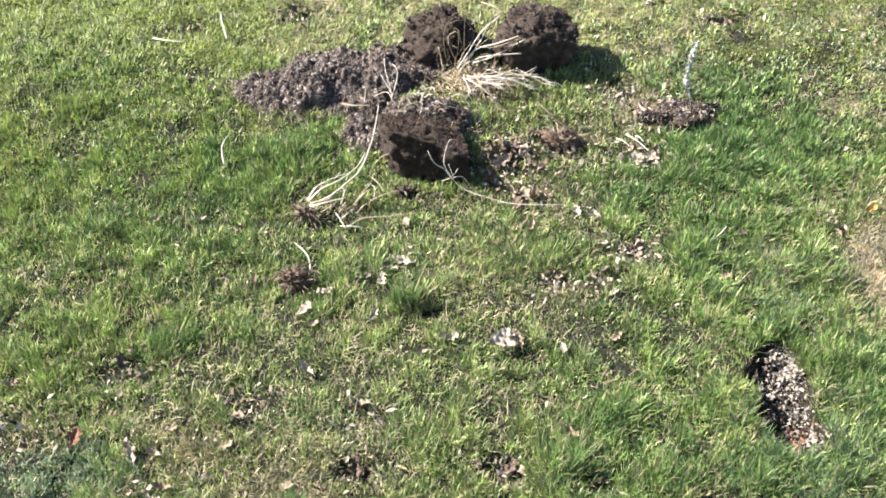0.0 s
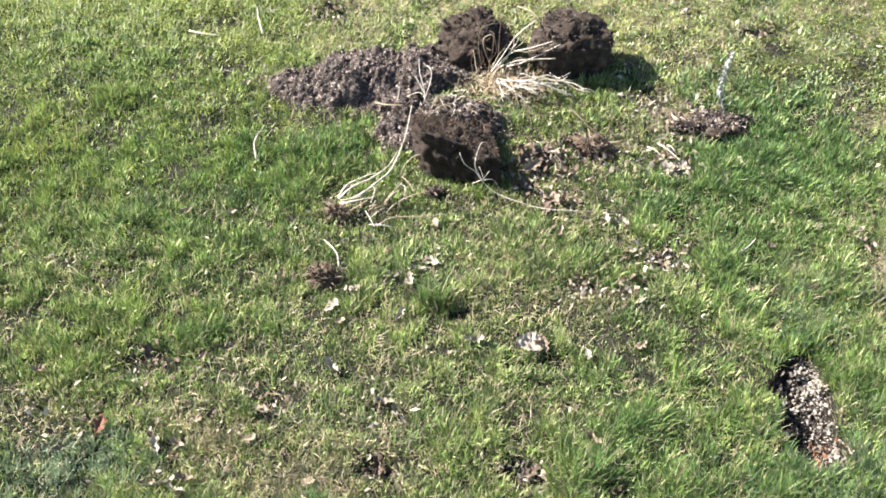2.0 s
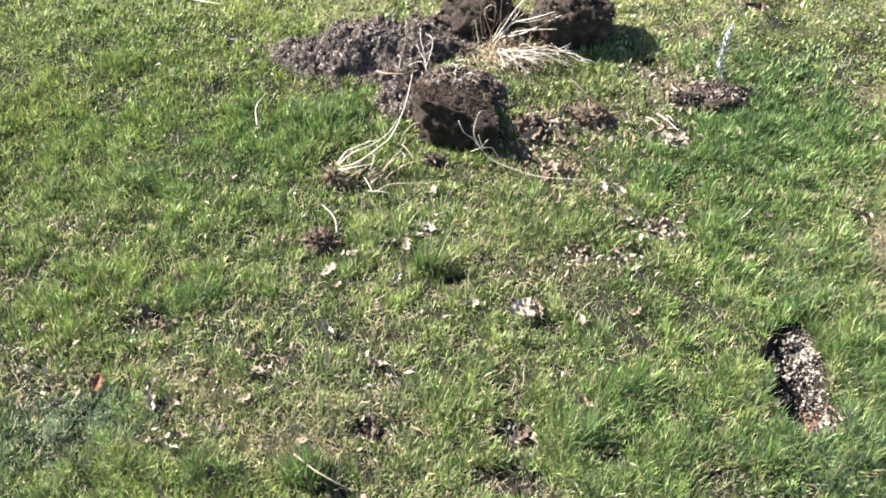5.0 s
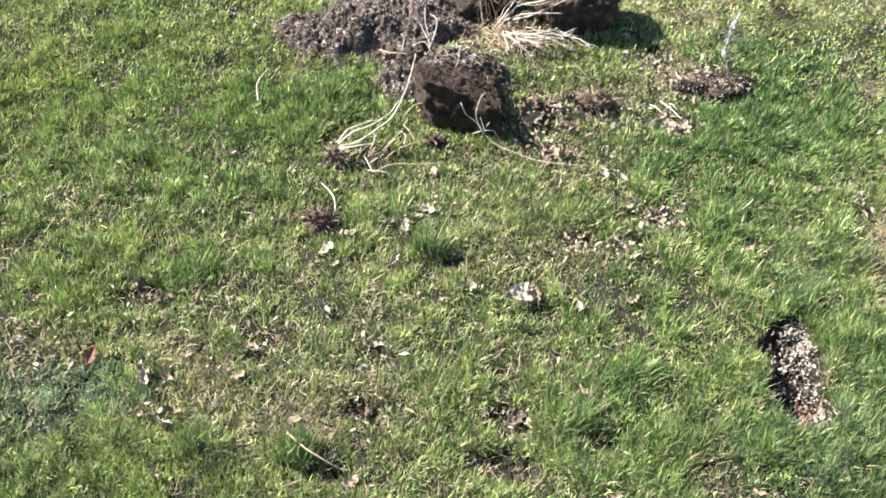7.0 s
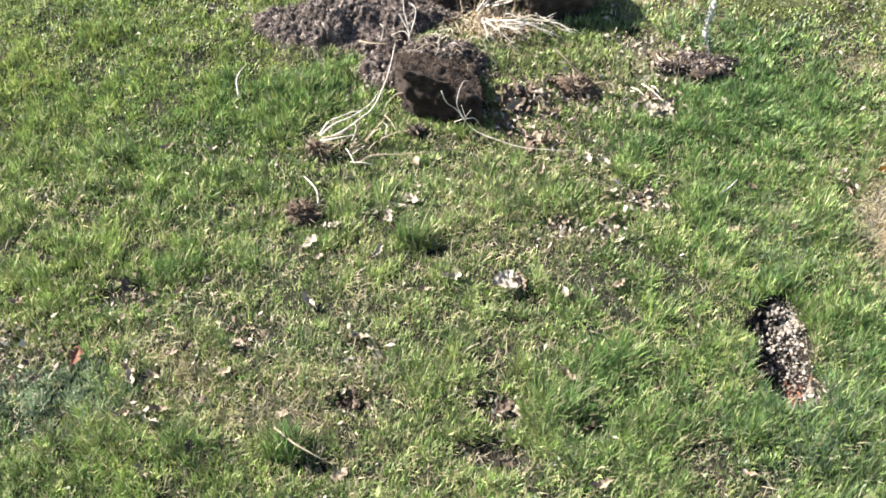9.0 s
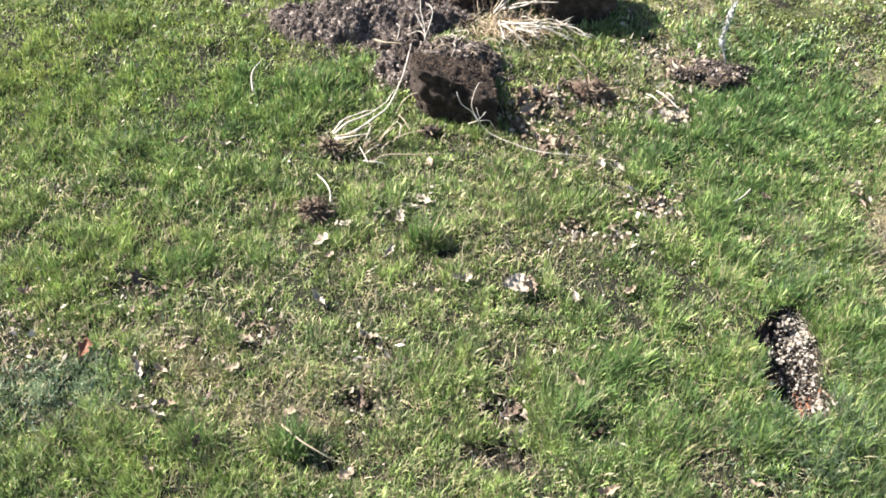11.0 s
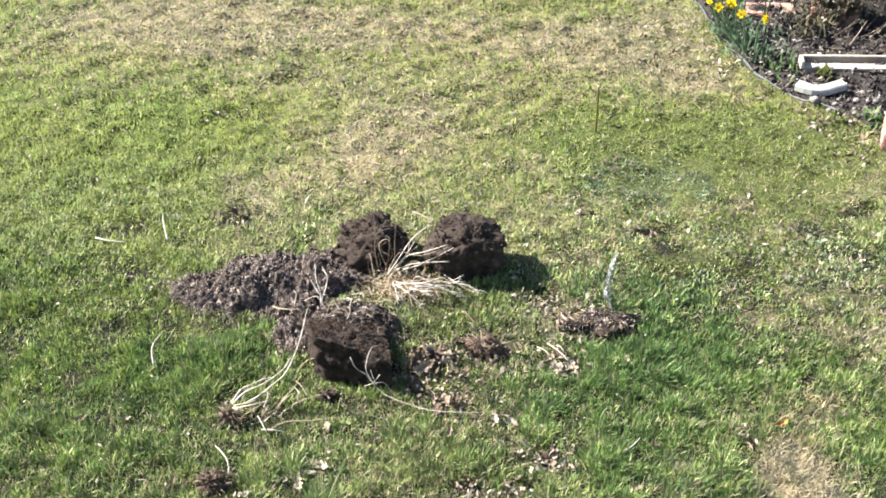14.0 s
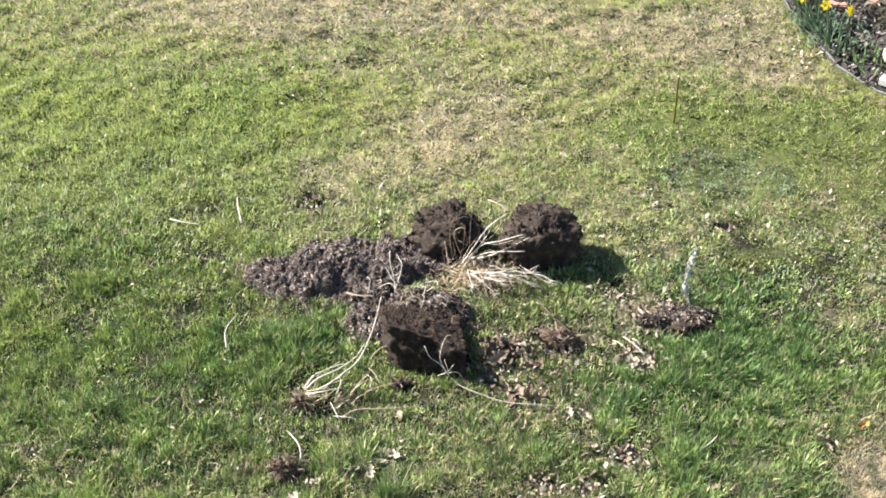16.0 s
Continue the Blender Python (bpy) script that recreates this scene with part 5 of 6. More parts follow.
# loose scraps of leaf and stalk over the lawn
def scraps():
    x, y = lawn_points(40000)
    ok = open_ground(x, y)
    x, y = x[ok], y[ok]
    dry, bare = field(x, y)
    keep = rng.random(len(x)) < 0.16 + 0.75 * bare + 0.2 * dry + 0.25 * np.clip(vnoise(x, y, 0.3, 71) - 0.5, 0, 1)
    x, y = x[keep], y[keep]
    p = np.stack([x, y, gz(x, y) + rng.uniform(0.006, 0.022, len(x))], 1)
    s = 0.0015 + 0.0065 * rng.random(len(x)) ** 3.5
    tagged(new("leaf_scraps", flakes("leaf_scraps", p, s, M_LITTER, 0.38, 0.7)), "scattered pale scraps of dead leaf in the lawn", "leaf litter", kind="stuff")
    x, y = lawn_points(60000)
    dry, bare = field(x, y)
    keep = (rng.random(len(x)) < 0.55 * np.clip(bare - 0.25, 0, 1)) & (x < bed_edge(y))
    x, y = x[keep], y[keep]
    p = np.stack([x, y, gz(x, y) + 0.003], 1)
    tagged(new("soil_crumbs", crumbs("soil_crumbs", p, 0.002 + 0.006 * rng.random(len(x)) ** 3, M_CLOD)), "dark crumbs of soil on bare spots of the lawn", "soil", kind="stuff")
    x, y = lawn_points(220000)
    dry, bare = field(x, y)
    keep = (rng.random(len(x)) < 0.05 * (y < 2.3) + 1.1 * np.clip(bare - 0.06, 0, 1)) & (x < bed_edge(y) - 0.01) & open_ground(x, y)
    x, y = x[keep], y[keep]
    p = np.stack([x, y, gz(x, y) + rng.uniform(0.001, 0.008, len(x))], 1)
    s = 0.0012 + 0.0040 * rng.random(len(x)) ** 2.2
    dark = rng.random(len(x)) < np.where(y < 2.9, 0.62, 0.85)
    for name, label, k, m in (("soil_bits", "fine soil bits on bare spots of the lawn", dark, M_CRUMB), ("grey_scraps", "grey scraps of rotten leaf on bare spots", ~dark, M_GREYBITS)):
        tagged(new(name, flakes(name, p[k], s[k] * (1 if m is M_CRUMB else 1.6), m, 0.45, 0.8)), label, "leaf litter", kind="stuff")


scraps()


# leaf litter gathered in hollows and round the clods: x, y, spread, pieces
LITTER = [(0.545, 2.40, 0.035, 160), (0.58, 2.37, 0.03, 120), (0.16, 2.18, 0.03, 90), (0.20, 2.25, 0.055, 300), (0.35, 2.31, 0.05, 170), (0.545, 2.235, 0.03, 110), (0.24, 2.14, 0.045, 110), (0.52, 2.50, 0.045, 90), (0.60, 2.45, 0.045, 80), (0.478, 1.92, 0.034, 210),
          (0.29, 1.83, 0.035, 130), (0.40, 1.82, 0.03, 110), (-0.074, 1.90, 0.03, 50), (-0.135, 1.46, 0.04, 80), (-0.157, 1.32, 0.025, 45), (0.151, 1.31, 0.03, 45),
          (-0.386, 1.507, 0.03, 45), (-0.647, 1.60, 0.045, 80), (-0.83, 1.46, 0.07, 130), (-0.347, 2.90, 0.05, 70), (0.84, 2.81, 0.06, 80), (1.36, 2.71, 0.12, 160), (1.15, 2.78, 0.08, 90),
          (1.56, 3.24, 0.07, 220), (1.46, 3.36, 0.05, 140), (0.62, 2.93, 0.05, 60), (0.74, 3.12, 0.05, 60), (0.95, 1.99, 0.018, 25), (-0.56, 1.42, 0.08, 60), (0.40, 2.03, 0.06, 60), (1.15, 3.75, 0.08, 200)]


def litter():
    r = np.concatenate([np.tile([a, b, c], (n, 1)) for a, b, c, n in LITTER])
    x, y = r[:, 0] + rng.normal(0, 1, len(r)) * r[:, 2], r[:, 1] + rng.normal(0, 1, len(r)) * r[:, 2]
    ok = (x < bed_edge(y) - 0.01) & (heap_h(HEAP_FRONT, x, y) < 0.01)
    x, y = x[ok], y[ok]
    p = np.stack([x, y, gz(x, y) + rng.uniform(0.004, 0.022, len(x))], 1)
    s = 0.0025 + 0.0095 * rng.random(len(x)) ** 2.4
    pick = rng.random(len(x))
    for name, label, lo, hi, m in (("pale_litter", "bleached bits of dead leaf gathered on the lawn", 0, 0.40, M_LITTER), ("tan_litter", "tan bits of dead leaf gathered on the lawn", 0.40, 0.52, M_TANLEAF), ("brown_litter", "dark brown bits of dead leaf gathered on the lawn", 0.52, 1.0, M_BROWNLEAF)):
        k = (pick >= lo) & (pick < hi)
        tagged(new(name, flakes(name, p[k], s[k], m, 0.5, 0.7)), label, "leaf litter", kind="stuff")


litter()


# low broad-leaved weeds and moss between the grass
def weeds():
    x, y = lawn_points(280000)
    ok = open_ground(x, y)
    x, y = x[ok], y[ok]
    blue = np.clip(spots(BLUE, x, y), 0, 1)
    moss = np.clip(spots(MOSS, x, y), 0, 1)
    side = np.clip((x - 0.55) / 0.5, 0, 1) * np.exp(-((y - 2.8) / 0.45) ** 2)
    lump = np.clip(vnoise(x, y, 0.07, 91) * 1.8 - 0.55, 0, 1)
    pb_, pm_ = (0.9 * blue + 0.42 * side + 0.07) * lump, (0.8 * moss + 0.12 * side) * lump
    q = rng.random(len(x))
    for name, label, k, m in (("broadleaf_weed", "grey-green low broad-leaved weeds in the lawn", q < pb_, M_BLUE), ("moss", "yellow-green moss cushions in the lawn", (q >= pb_) & (q < pb_ + pm_), M_MOSS)):
        n = int(k.sum())
        p = np.stack([x[k], y[k], gz(x[k], y[k]) + rng.uniform(0.003, 0.020, n)], 1)
        tagged(new(name, flakes(name, p, rng.uniform(0.0014, 0.0044, n), m, 0.7, 0.6)), label, "weeds", kind="stuff")


weeds()


# ---- the bare hollow filled with chips ----
def hollow():
    n = 16000
    x, y = rng.uniform(0.62, 0.88, n), rng.uniform(1.29, 1.67, n)
    d = hole_d(x, y)
    # a spill of pale bits over the near rim
    spill = (((x - 0.795) / 0.035) ** 2 + ((y - 1.372) / 0.022) ** 2 < 1) & (rng.random(n) < 0.5)
    ok = (d < 1.08) | spill
    x, y, d, spill = x[ok], y[ok], d[ok], spill[ok]
    n = len(x)
    u = (x - HOLE[0] + HOLE_LEAN * (HOLE[1] - y)) / HOLE[2]
    pick = rng.random(n)
    pale = pick < np.where(u > -0.15 + 0.5 * (vnoise(x, y, 0.03, 42) - 0.5), 0.30, 0.10)
    # Upper right is packed with pale bits in place of the sunlit wall.
    pale |= ((y > 1.535) & (u > 0.15) & (pick < 0.9)) | (spill & (pick < 0.8))
    red = ~pale & (y < 1.41) & (u > -0.2) & (pick < 0.42)
    dark = ~pale & ~red
    root = thing("hollow_litter", "bare hollow strewn with pale chips and dead leaf bits", "litter patch", at=(HOLE[0], HOLE[1], -0.02))
    inv = Matrix.Translation(-Vector(root.location))
    size = 0.0016 + 0.0050 * rng.random(n) ** 3
    p = np.stack([x, y, gz(x, y) + size * 0.5], 1)
    chip = pale & (rng.random(n) < 0.6)
    stone = pale & ~chip & (d < 0.95)
    tagged(part("pale_chips", flakes("pale_chips", p[chip] + np.array([0, 0, 0.004]), size[chip] * rng.uniform(0.6, 1.5, int(chip.sum())), M_LITTER, 0.6, 0.6), root, "pale wood and leaf chips", m=inv), kind="stuff")
    tagged(part("pebbles", crumbs("pebbles", p[stone] + np.array([0, 0, 0.001]), size[stone] * 0.9 + 0.0010, M_STONE, (1, 0.8, 0.6)), root, "small pale pebbles", m=inv), kind="stuff")
    tagged(part("soil_crumbs", crumbs("soil_crumbs", p[dark], size[dark], M_CLOD), root, "dark soil crumbs", m=inv), kind="stuff")
    tagged(part("brown_chips", flakes("brown_chips", p[red] + np.array([0, 0, 0.003]), size[red] * 1.2, M_REDLEAF, 0.6, 0.5), root, "rust-brown leaf bits", m=inv), kind="stuff")


hollow()


# ---- planting bed ----
def bed_z(x, y):
    return gz(x, y) + 0.012 + 0.03 * (vnoise(x, y, 0.09, 81) - 0.4) + 0.012 * (vnoise(x, y, 0.025, 82) - 0.5)


def planting_bed():
    ys = np.arange(2.9, 5.3, 0.012)
    us = np.linspace(0, 1, 110)
    Y, U = np.meshgrid(ys, us, indexing="ij")
    E0 = bed_edge(Y) + 0.004
    X = E0 + U * (2.75 - E0)
    Z = bed_z(X, Y)
    Z = np.where(U < 0.004, gz(X, Y) - 0.02, Z)
    v = np.stack([X, Y, Z], -1).reshape(-1, 3)
    n = len(us)
    i = (np.arange(len(ys) - 1)[:, None] * n + np.arange(n - 1)).ravel()
    q = np.stack([i, i + 1, i + 1 + n, i + n], 1)
    tagged(new("planting_bed", array_mesh("planting_bed", v, q, M_MULCH, True)), "dark mulched planting bed beside the lawn", "flower bed", kind="structure")
    m = 7000
    y = rng.uniform(3.0, 4.9, m)
    x = bed_edge(y) + rng.uniform(0.01, 1.0, m)
    p = np.stack([x, y, bed_z(x, y) + 0.004], 1)
    tagged(new("bark_mulch", crumbs("bark_mulch", p, 0.004 + 0.013 * rng.random(m) ** 2, M_CHIP, (1, 0.5, 0.3))), "dark bark mulch chips covering the bed", "mulch", kind="stuff")
    # pale gravel along the border
    m = 2400
    y = rng.uniform(3.1, 4.7, m)
    x = bed_edge(y) + np.abs(rng.normal(0.0, 0.32, m)) + 0.015
    near = rng.random(m) < np.where(y < 3.62, 0.6, 0.75 * vnoise(x, y, 0.12, 83))
    x, y = x[near], y[near]
    s = 0.0035 + 0.012 * rng.random(len(x)) ** 3
    p = np.stack([x, y, bed_z(x, y) + s * 0.35], 1)
    tagged(new("gravel", crumbs("gravel", p, s, M_STONE)), "pale pebbles scattered over the mulch", "gravel", kind="stuff")
    m = 3800
    y = rng.uniform(3.1, 4.9, m)
    x = bed_edge(y) + rng.uniform(0.0, 0.9, m)
    p = np.stack([x, y, bed_z(x, y) + 0.012], 1)
    tagged(new("bed_litter", flakes("bed_litter", p, 0.003 + 0.010 * rng.random(m) ** 2.5, M_GREYBITS, 0.4, 0.5)), "dead leaf scraps lying on the mulch", "leaf litter", kind="stuff")


planting_bed()


def edging():
    """Curved strip that keeps the mulch off the lawn."""
    ys = np.linspace(4.95, 3.40, 60)
    bm = bmesh.new()
    rows = []
    k = np.ones(7) / 7
    xs = np.convolve(np.pad(bed_edge(ys), 3, mode="edge"), k, "valid")
    for i in range(60):
        y, x = float(ys[i]), float(xs[i])
        a = Vector((float(xs[min(i + 1, 59)] - xs[max(i - 1, 0)]), float(ys[min(i + 1, 59)] - ys[max(i - 1, 0)]), 0)).normalized()
        s = Vector((-a.y, a.x, 0))
        g = float(gz(np.array([x]), np.array([y]))[0])
        c = Vector((x, y, g - 0.004 + 0.006 * math.sin(i * 0.9) * math.sin(i * 0.37)))
        ring = []
        for u, w in ((-0.002, -0.03), (-0.002, 0.008), (-0.0035, 0.011), (-0.0035, 0.014), (-0.0015, 0.016), (0.0015, 0.016), (0.0035, 0.014), (0.0035, 0.011), (0.002, 0.008), (0.002, -0.03)):
            ring.append(bm.verts.new(c + s * u + Vector((0, 0, w))))
        rows.append(ring)
    for u, v in zip(rows, rows[1:]):
        for j in range(10):
            bm.faces.new((u[j], u[(j + 1) % 10], v[(j + 1) % 10], v[j]))
    bm.faces.new(rows[0])
    bm.faces.new(rows[-1][::-1])
    bmesh.ops.recalc_face_normals(bm, faces=bm.faces)
    tagged(new("lawn_edging", bm_mesh("lawn_edging", bm, M_EDGING, True)), "grey plastic lawn edging curving round the bed", "edging")


edging()


def bevel_box(sx, sy, sz, b=0.004, seg=2):
    bm = bmesh.new()
    bmesh.ops.create_cube(bm, size=1.0)
    for v in bm.verts:
        v.co = Vector((v.co.x * sx, v.co.y * sy, v.co.z * sz))
    bmesh.ops.bevel(bm, geom=bm.edges[:], offset=b, segments=seg, affect="EDGES")
    return bm


# bricks lying in the bed
def brick(x, y, z, rz, label, size=(0.19, 0.09, 0.055), tip=0):
    bm = bevel_box(*size, 0.005)
    bmesh.ops.subdivide_edges(bm, edges=bm.edges[:], cuts=2, use_grid_fill=True)
    for v in bm.verts:
        v.co += Vector((noise.noise(v.co * 40 + Vector((x * 9, y, 0))), noise.noise(v.co * 37 + Vector((0, x * 5, 3))), noise.noise(v.co * 43))) * 0.0022
    ob = new("brick", bm_mesh("brick", bm, M_BRICK))
    ob.matrix_basis = pose(x, y, z, tip, 0, rz)
    tagged(ob, label, "brick", "bricks in the bed")


brick(1.440, 4.090, -0.004, -3, "weathered red brick lying flat in the bed")
brick(1.46, 4.37, 0.004, 2, "weathered red brick behind the daffodils", (0.15, 0.09, 0.055))
brick(1.66, 4.03, 0.03, -12, "red brick half hidden under the shrub", (0.16, 0.08, 0.05))
brick(1.675, 3.265, 0.03, 72, "red brick at the corner of the bed", (0.16, 0.09, 0.06), 6)


# white downspout elbow on the mulch
def elbow():
    root = thing("downspout_elbow", "white metal downspout elbow lying on the mulch", "gutter piece", at=(1.495, 3.528, 0.028))
    bm = bmesh.new()
    path = [(-0.072, 0.026), (-0.048, 0.008), (-0.028, -0.004), (-0.007, -0.007), (0.018, -0.003), (0.080, 0.026)]
    outer, inner = [], []
    hw, hh, r = 0.019, 0.0135, 0.004
    prof = [(-hw, -hh + r), (-hw, hh - r), (-hw + r, hh), (hw - r, hh), (hw, hh - r), (hw, -hh + r), (hw - r, -hh), (-hw + r, -hh)]
    for i, (x, y) in enumerate(path):
        a = Vector((path[min(i + 1, 5)][0] - path[max(i - 1, 0)][0], path[min(i + 1, 5)][1] - path[max(i - 1, 0)][1], 0)).normalized()
        s = Vector((-a.y, a.x, 0))
        rib = 1.0 if i not in (2, 3) else 0.93
        outer.append([bm.verts.new(Vector((x, y, 0)) + s * u * rib + Vector((0, 0, w * rib))) for u, w in prof])
        inner.append([bm.verts.new(Vector((x, y, 0)) + s * u * rib * 0.93 + Vector((0, 0, w * rib * 0.93))) for u, w in prof])
    for ringset, flip in ((outer, False), (inner, True)):
        for u, v in zip(ringset, ringset[1:]):
            for j in range(8):
                f = (u[j], u[(j + 1) % 8], v[(j + 1) % 8], v[j])
                bm.faces.new(f[::-1] if flip else f)
    for o, i2 in ((outer[0], inner[0]), (outer[-1], inner[-1])):
        for j in range(8):
            bm.faces.new((o[j], o[(j + 1) % 8], i2[(j + 1) % 8], i2[j]))
    bmesh.ops.recalc_face_normals(bm, faces=bm.faces)
    part("tube", bm_mesh("tube", bm, M_WHITE), root)


elbow()


# open trough lying behind the elbow
def trough():
    root = thing("metal_trough", "cream-painted open metal trough lying in the bed", "trough", at=(1.86, 3.672, 0.012))
    L = 0.78
    # Back wall and front lip carry their shade as a darker colour.
    for name, label, sz, at, m in (("bed_plate", "", (L, 0.040, 0.006), (0, -0.008, 0.016), M_TROUGH), ("back_wall", "", (L, 0.005, 0.020), (0, 0.0145, 0.029), M_TROUGHSHADE),
                                   ("rim", "white folded rim", (L, 0.010, 0.005), (0, 0.016, 0.0415), M_TROUGH), ("end_cap", "", (0.012, 0.046, 0.030), (-L / 2 - 0.006, -0.006, 0.030), M_TROUGH),
                                   ("front_lip", "", (L, 0.005, 0.016), (0, -0.0305, 0.012), M_TROUGHSHADE)):
        part(name, bm_mesh(name, bevel_box(*sz, 0.0015), m), root, label, m=pose(*at))
    root.rotation_euler = (0, 0, radians(-2))


trough()


def stone(x, y, s, label):
    bm = bmesh.new()
    bmesh.ops.create_icosphere(bm, subdivisions=3, radius=1)
    o = Vector((x * 7, y * 5, 0))
    for v in bm.verts:
        v.co = Vector((v.co.x * s, v.co.y * s * 0.8, v.co.z * s * 0.65)) * (1 + 0.25 * noise.noise(v.co * 1.3 + o))
    ob = new("stone", bm_mesh("stone", bm, M_STONE, True))
    ob.location = (x, y, float(bed_z(np.array([x]), np.array([y]))[0]) + s * 0.35)
    tagged(ob, label, "stone", "pale stones in the bed")


for x, y, s in ((1.464, 3.478, 0.021), (1.60, 3.47, 0.014), (1.53, 3.46, 0.012), (1.66, 3.46, 0.016), (1.42, 3.80, 0.014), (1.44, 3.86, 0.012), (1.58, 3.40, 0.013), (1.70, 3.40, 0.015), (1.50, 3.42, 0.012), (1.36, 3.66, 0.014)):
    stone(x, y, s * 0.8, "pale rounded stone on the mulch")


# ---- daffodils ----
def daffodil_master():
    root = thing("daffodil", "yellow daffodil in bloom with strap leaves", "daffodil", group="daffodils")
    bm = bmesh.new()
    tube(bm, [(0, 0, -0.01), (0.002, 0, 0.08), (0.004, -0.004, 0.15), (0.004, -0.016, 0.172)], 0.0035, 0.0028, 6, 4)
    part("stem", bm_mesh("stem", bm, M_BULBLEAF, True), root)
    head = Matrix.Translation((0.004, -0.02, 0.174)) @ Euler((radians(72), 0, 0)).to_matrix().to_4x4() @ Matrix.Scale(0.53, 4)
    bm = bmesh.new()
    g = []
    for i in range(6):
        t = i / 5
        wdt = 0.0115 * math.sin(math.pi * (0.12 + 0.86 * t)) ** 0.8
        g.append([bm.verts.new((0.004 + t * 0.031, s * wdt, 0.003 + 0.006 * math.sin(t * 2.4) + 0.002 * abs(s))) for s in (-1, -0.4, 0.4, 1)])
    for a, b in zip(g, g[1:]):
        for j in range(3):
            bm.faces.new((a[j], b[j], b[j + 1], a[j + 1]))
    petal = bm_mesh("petal", bm, M_PETAL, True)
    bm = bmesh.new()
    rings = []
    for i, (z, r) in enumerate(((0.0, 0.006), (0.010, 0.0085), (0.020, 0.0105), (0.026, 0.014), (0.0255, 0.0125), (0.018, 0.009), (0.004, 0.005))):
        rings.append([bm.verts.new((r * math.cos(a) * (1 + 0.08 * math.sin(6 * a) * (i in (3, 4))), r * math.sin(a) * (1 + 0.08 * math.sin(6 * a) * (i in (3, 4))), z)) for a in (2 * math.pi * j / 16 for j in range(16))])
    for a, b in zip(rings, rings[1:]):
        for j in range(16):
            bm.faces.new((a[j], a[(j + 1) % 16], b[(j + 1) % 16], b[j]))
    corona = part("corona", bm_mesh("corona", bm, M_CORONA, True), root, "deeper yellow trumpet", m=head)
    for k in range(6):
        part("petal", petal, corona, m=pose(0, 0, 0.0015 * (k % 2), 0, 0, 60 * k))
    for k in range(3):
        bm = bmesh.new()
        h = 0.11 + 0.02 * (k % 3)
        out = 0.03 + 0.012 * k
        a = []
        for i in range(7):
            t = i / 6
            wd = 0.0042 * (1 - t ** 3)
            a.append([bm.verts.new((0.006 + out * t ** 2, s * wd, -0.01 + h * (t - 0.22 * t ** 3) + abs(s) * 0.002)) for s in (-1, 0, 1)])
        for u, v in zip(a, a[1:]):
            for j in range(2):
                bm.faces.new((u[j], u[j + 1], v[j + 1], v[j]))
        part("leaf", bm_mesh("leaf", bm, M_BULBLEAF, True), root, m=pose(0, 0, 0, 0, 0, 120 * k + 20))
    return root


first = daffodil_master()
heads = ((1.150, 4.02), (1.176, 4.012), (1.242, 4.034), (1.311, 4.033), (1.301, 3.972), (1.185, 3.925), (1.212, 3.938), (1.200, 3.872), (1.222, 3.85), (1.272, 3.87), (1.262, 3.79), (1.325, 3.745), (1.413, 3.998), (1.324, 3.937), (1.35, 4.07))
for k, (x, y) in enumerate(heads):
    x, y = x - 0.014, y - 0.05
    want, x = x, max(x, float(bed_edge(y)) + 0.012)
    nod = math.degrees(math.atan2(want - x, 0.19))
    m = pose(x, y + 0.02, float(bed_z(np.array([x]), np.array([y]))[0]) - 0.004, rs.uniform(-5, 5), 0) @ pose(0, 0, 0, 0, nod + rs.uniform(-4, 4), 0) @ pose(0, 0, 0, 0, 0, rs.uniform(-65, 55))
    if k == 0:
        first.matrix_basis = m
    else:
        copy_thing(first, m)


# low green plants in the bed
def leaf_clump(x, y, n, r, h, label, mat, wide=0.006):
    root = thing("leafy_plant", label, "plant", at=(x, y, 0.0))
    px, py = x + rng.normal(0, r, n), y + rng.normal(0, r, n)
    z0 = float(bed_z(np.array([x]), np.array([y]))[0])
    me = blades("foliage", px, py, rng.uniform(0.5, 1.1, n) * h, rng.uniform(0.6, 1.2, n) * wide, np.abs(rng.normal(0.5, 0.3, n)), rng.uniform(0.2, 0.9, n), mat, lift=z0)
    tagged(part("foliage", me, root, m=Matrix.Translation((-x, -y, 0))), kind="stuff")


leaf_clump(1.37, 3.77, 45, 0.04, 0.06, "clump of green bulb leaves without flowers", M_BULBLEAF, 0.008)
leaf_clump(1.33, 3.86, 60, 0.05, 0.07, "spreading blue-green bulb leaves under the daffodils", M_BULBLEAF, 0.009)
leaf_clump(1.40, 3.70, 80, 0.035, 0.045, "low feathery green clump on the mulch", M_LUSH, 0.005)
leaf_clump(1.24, 3.90, 40, 0.03, 0.07, "clump of green bulb leaves without flowers", M_BULBLEAF, 0.008)
leaf_clump(1.285, 3.80, 40, 0.03, 0.08, "clump of green bulb leaves without flowers", M_BULBLEAF, 0.008)
leaf_clump(1.535, 3.635, 40, 0.014, 0.05, "small yellow-green seedling in the mulch", M_MOSS, 0.006)
leaf_clump(1.63, 3.36, 60, 0.022, 0.04, "green weed tuft at the bed's corner", M_LUSH, 0.006)
leaf_clump(1.55, 3.95, 120, 0.05, 0.07, "low brownish-green plant between the stones", M_SHRUBLEAF, 0.009)


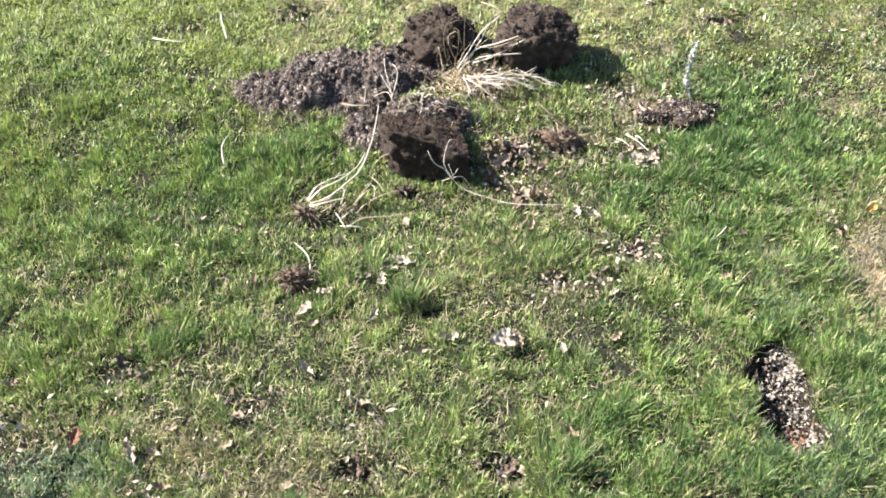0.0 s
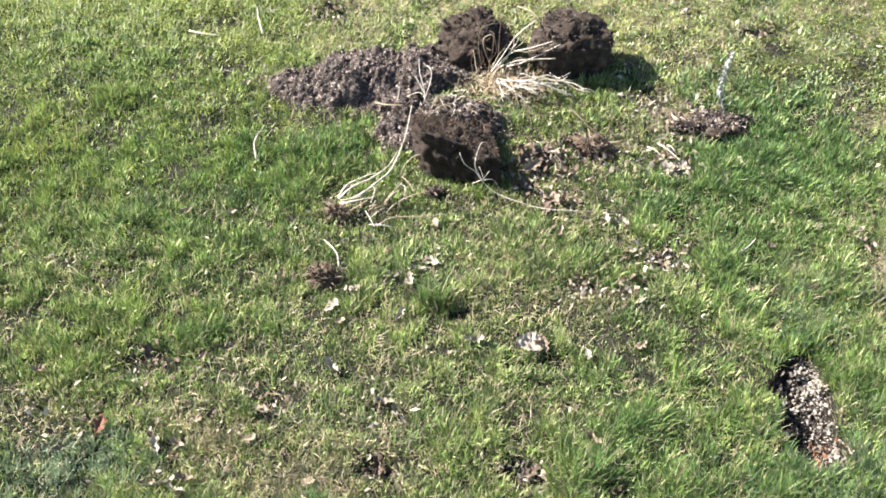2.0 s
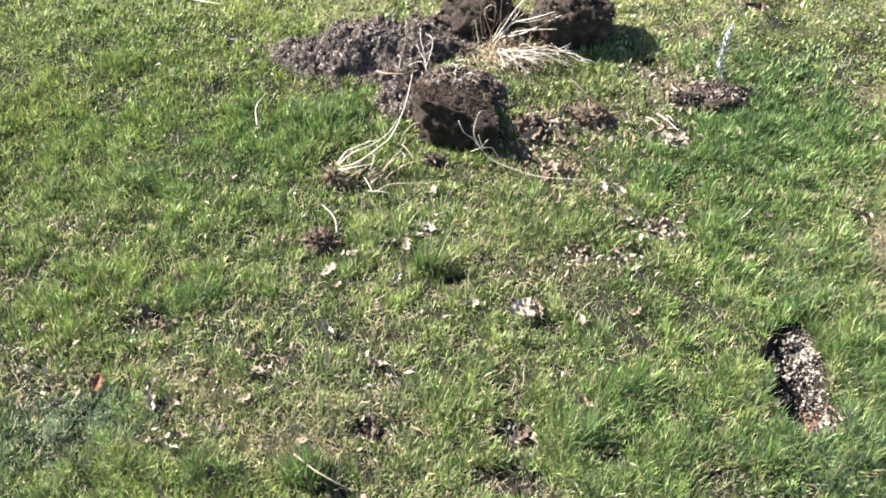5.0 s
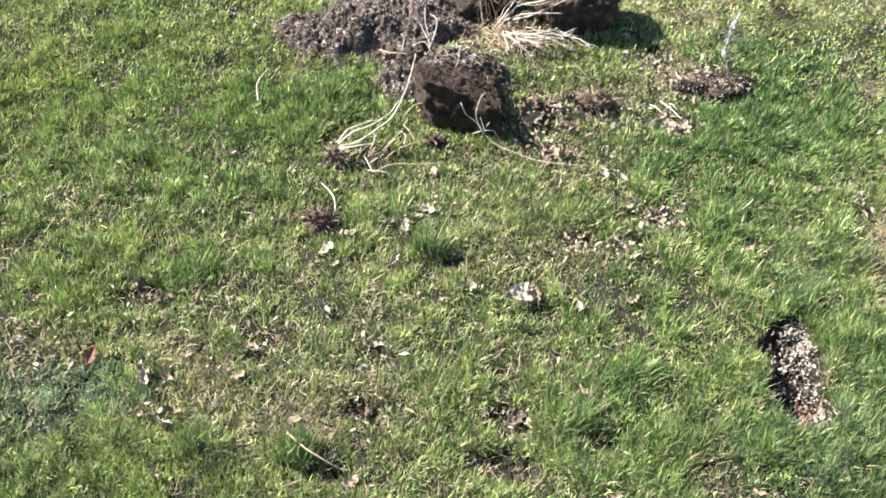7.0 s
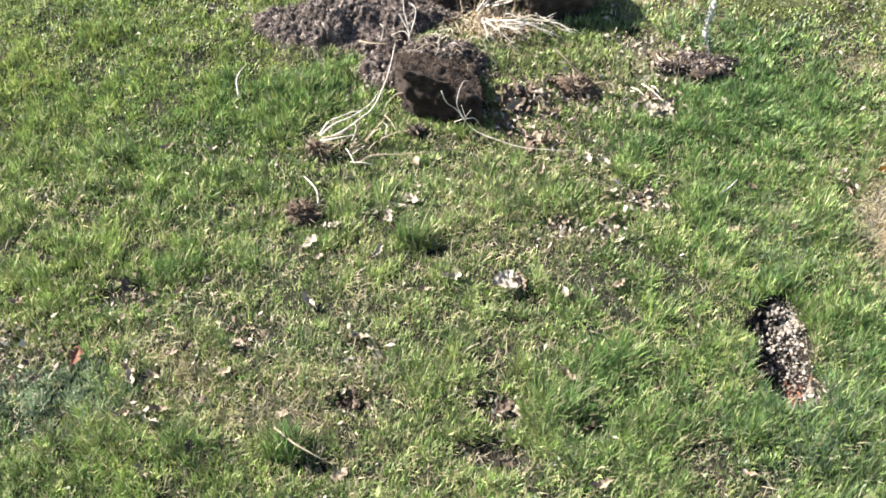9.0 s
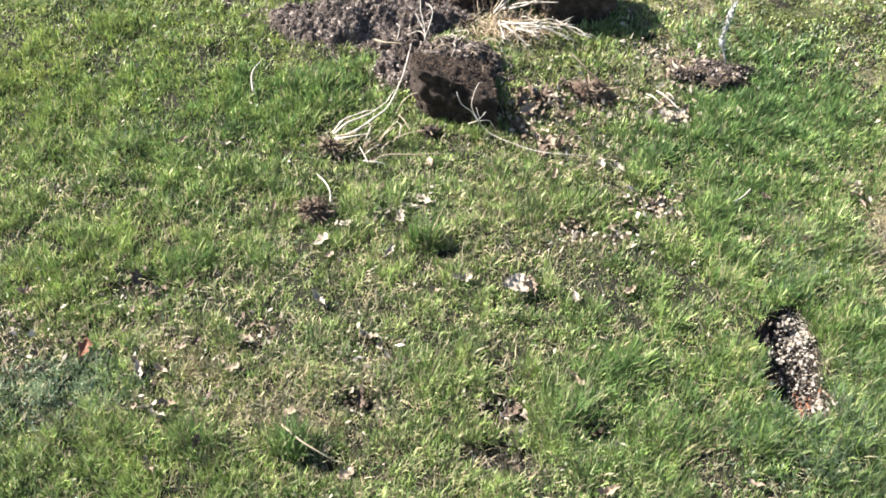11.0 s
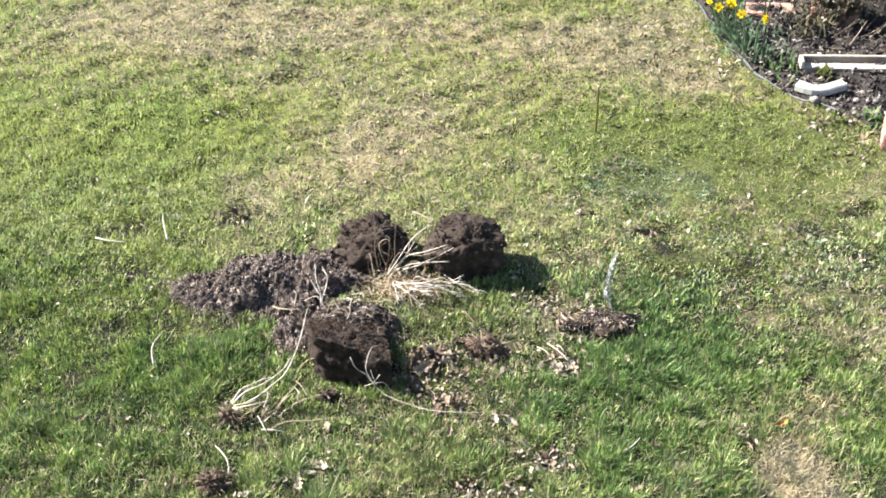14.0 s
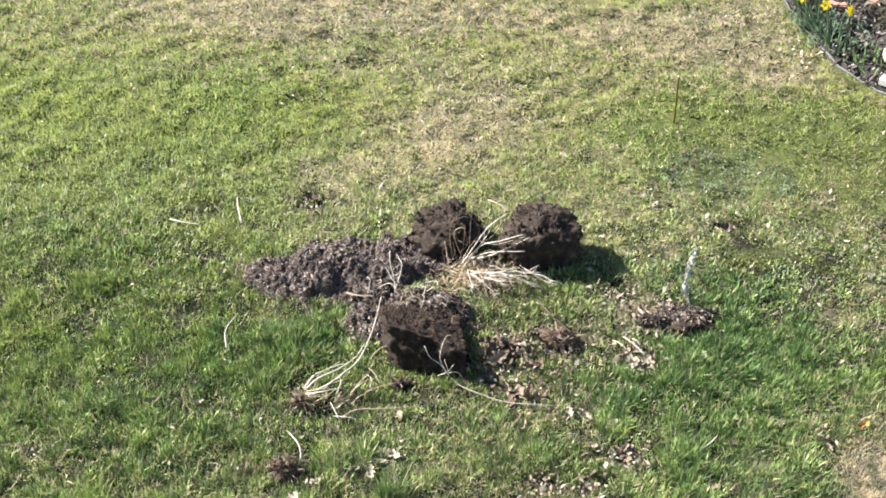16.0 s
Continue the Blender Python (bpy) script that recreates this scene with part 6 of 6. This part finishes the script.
# ---- twiggy shrub ----
def shrub(x, y, h, spread, n, seed, label):
    rnd = random.Random(seed)
    z0 = float(bed_z(np.array([x]), np.array([y]))[0])
    root = thing("shrub", label, "shrub", at=(x, y, z0))
    ends = []
    for k in range(n):
        a, s = rnd.uniform(0, 2 * math.pi), spread * rnd.uniform(0.3, 1.0)
        top = Vector((math.cos(a) * s, math.sin(a) * s, h * rnd.uniform(0.55, 1.0)))
        mid = top * 0.5 + Vector((rnd.gauss(0, 0.03), rnd.gauss(0, 0.03), h * 0.06))
        bm = bmesh.new()
        pts = [(rnd.gauss(0, 0.02), rnd.gauss(0, 0.02), -0.02), mid, top]
        tube(bm, pts, 0.006, 0.002, 6, 5, 0.08)
        line = spline(pts, 6)
        for q in range(16):
            i = rnd.randrange(3, len(line))
            e = line[i] + Vector((rnd.gauss(0, 1), rnd.gauss(0, 1), rnd.gauss(0.25, 0.7))).normalized() * rnd.uniform(0.05, 0.14)
            e.z = max(e.z, 0.02)
            tube(bm, [line[i], line[i].lerp(e, 0.5) + Vector((0, 0, 0.006)), e], 0.0018, 0.0008, 4, 2)
            ends += [line[i].lerp(e, f)[:] for f in (0.3, 0.5, 0.7, 0.85, 1.0)]
        part("branch", bm_mesh("branch", bm, M_BROWNSTEM, True), root)
    e = np.repeat(np.array(ends), 2, 0) + rng.normal(0, 0.012, (len(ends) * 2, 3))
    tagged(part("leaves", flakes("leaves", e, rng.uniform(0.005, 0.012, len(e)), M_SHRUBLEAF, 0.5, 0.9), root, "small dark bronze-green leaves"), kind="stuff")


shrub(1.84, 4.27, 0.55, 0.33, 36, 3, "dark twiggy evergreen shrub in the bed")
shrub(1.66, 4.02, 0.16, 0.11, 9, 5, "low bronze-green shrub among the stones")
for k in range(9):
    x, y = 1.72 + rs.uniform(-0.07, 0.13), 3.86 + rs.uniform(-0.05, 0.09)
    tw = thing("dead_stem", "straw-coloured dead stem lying on the mulch", "dead stem", at=(x, y, 0.03), group="dead stems")
    a = rs.uniform(0.3, 1.0)
    stem_part(tw, [(x - 0.06 * math.cos(a), y - 0.06 * math.sin(a), 0.045), (x, y, 0.055), (x + 0.07 * math.cos(a), y + 0.07 * math.sin(a), 0.06 + 0.02 * rs.random())], 0.0022, 0.0014, M_STRAWSTEM if k % 2 else M_BROWNSTEM)


# ---- marker stake and low bench ----
rod = thing("garden_stake", "thin olive-green garden stake standing in the lawn", "stake", at=(0.739, 3.328, 0))
stem_part(rod, [(0.739, 3.328, -0.05), (0.739, 3.329, 0.08), (0.738, 3.331, 0.168)], 0.0036, 0.0034, M_ROD, name="shaft")
bm = bmesh.new()
bmesh.ops.create_uvsphere(bm, u_segments=10, v_segments=6, radius=0.0042)
part("tip", bm_mesh("tip", bm, M_TROUGH, True), rod, "pale cap", m=pose(-0.001, 0.003, 0.168))

bench = thing("low_bench", "low bench on thin black iron legs with an unseen added slatted seat", "bench", at=(0.70, 4.33, 0))
# The seat is out of view; slats are added to half-darken its shadow strip.
slat = bm_mesh("slat", bevel_box(0.57, 0.0075, 0.006, 0.001), M_WOOD)
for k in range(6):
    part("slat", slat, bench, m=pose(-0.02, -0.032 + 0.0128 * k, 0.143))
for dx in (-0.24, 0.0, 0.22):
    part("crossbar", bm_mesh("crossbar", bevel_box(0.009, 0.074, 0.008, 0.001), M_IRON), bench, "black iron crossbar", m=pose(-0.02 + dx, 0.0, 0.136))
for x, y, tx in ((0.423, 4.262, -0.004), (0.679, 4.240, 0.004), (0.955, 4.245, -0.010), (0.438, 4.355, -0.004)):
    stem_part(bench, [(x, y, -0.02), (x + tx * 0.5, y + 0.025, 0.06), (x + tx, y + 0.05, 0.128)], 0.0042, 0.0042, M_IRON, name="leg")
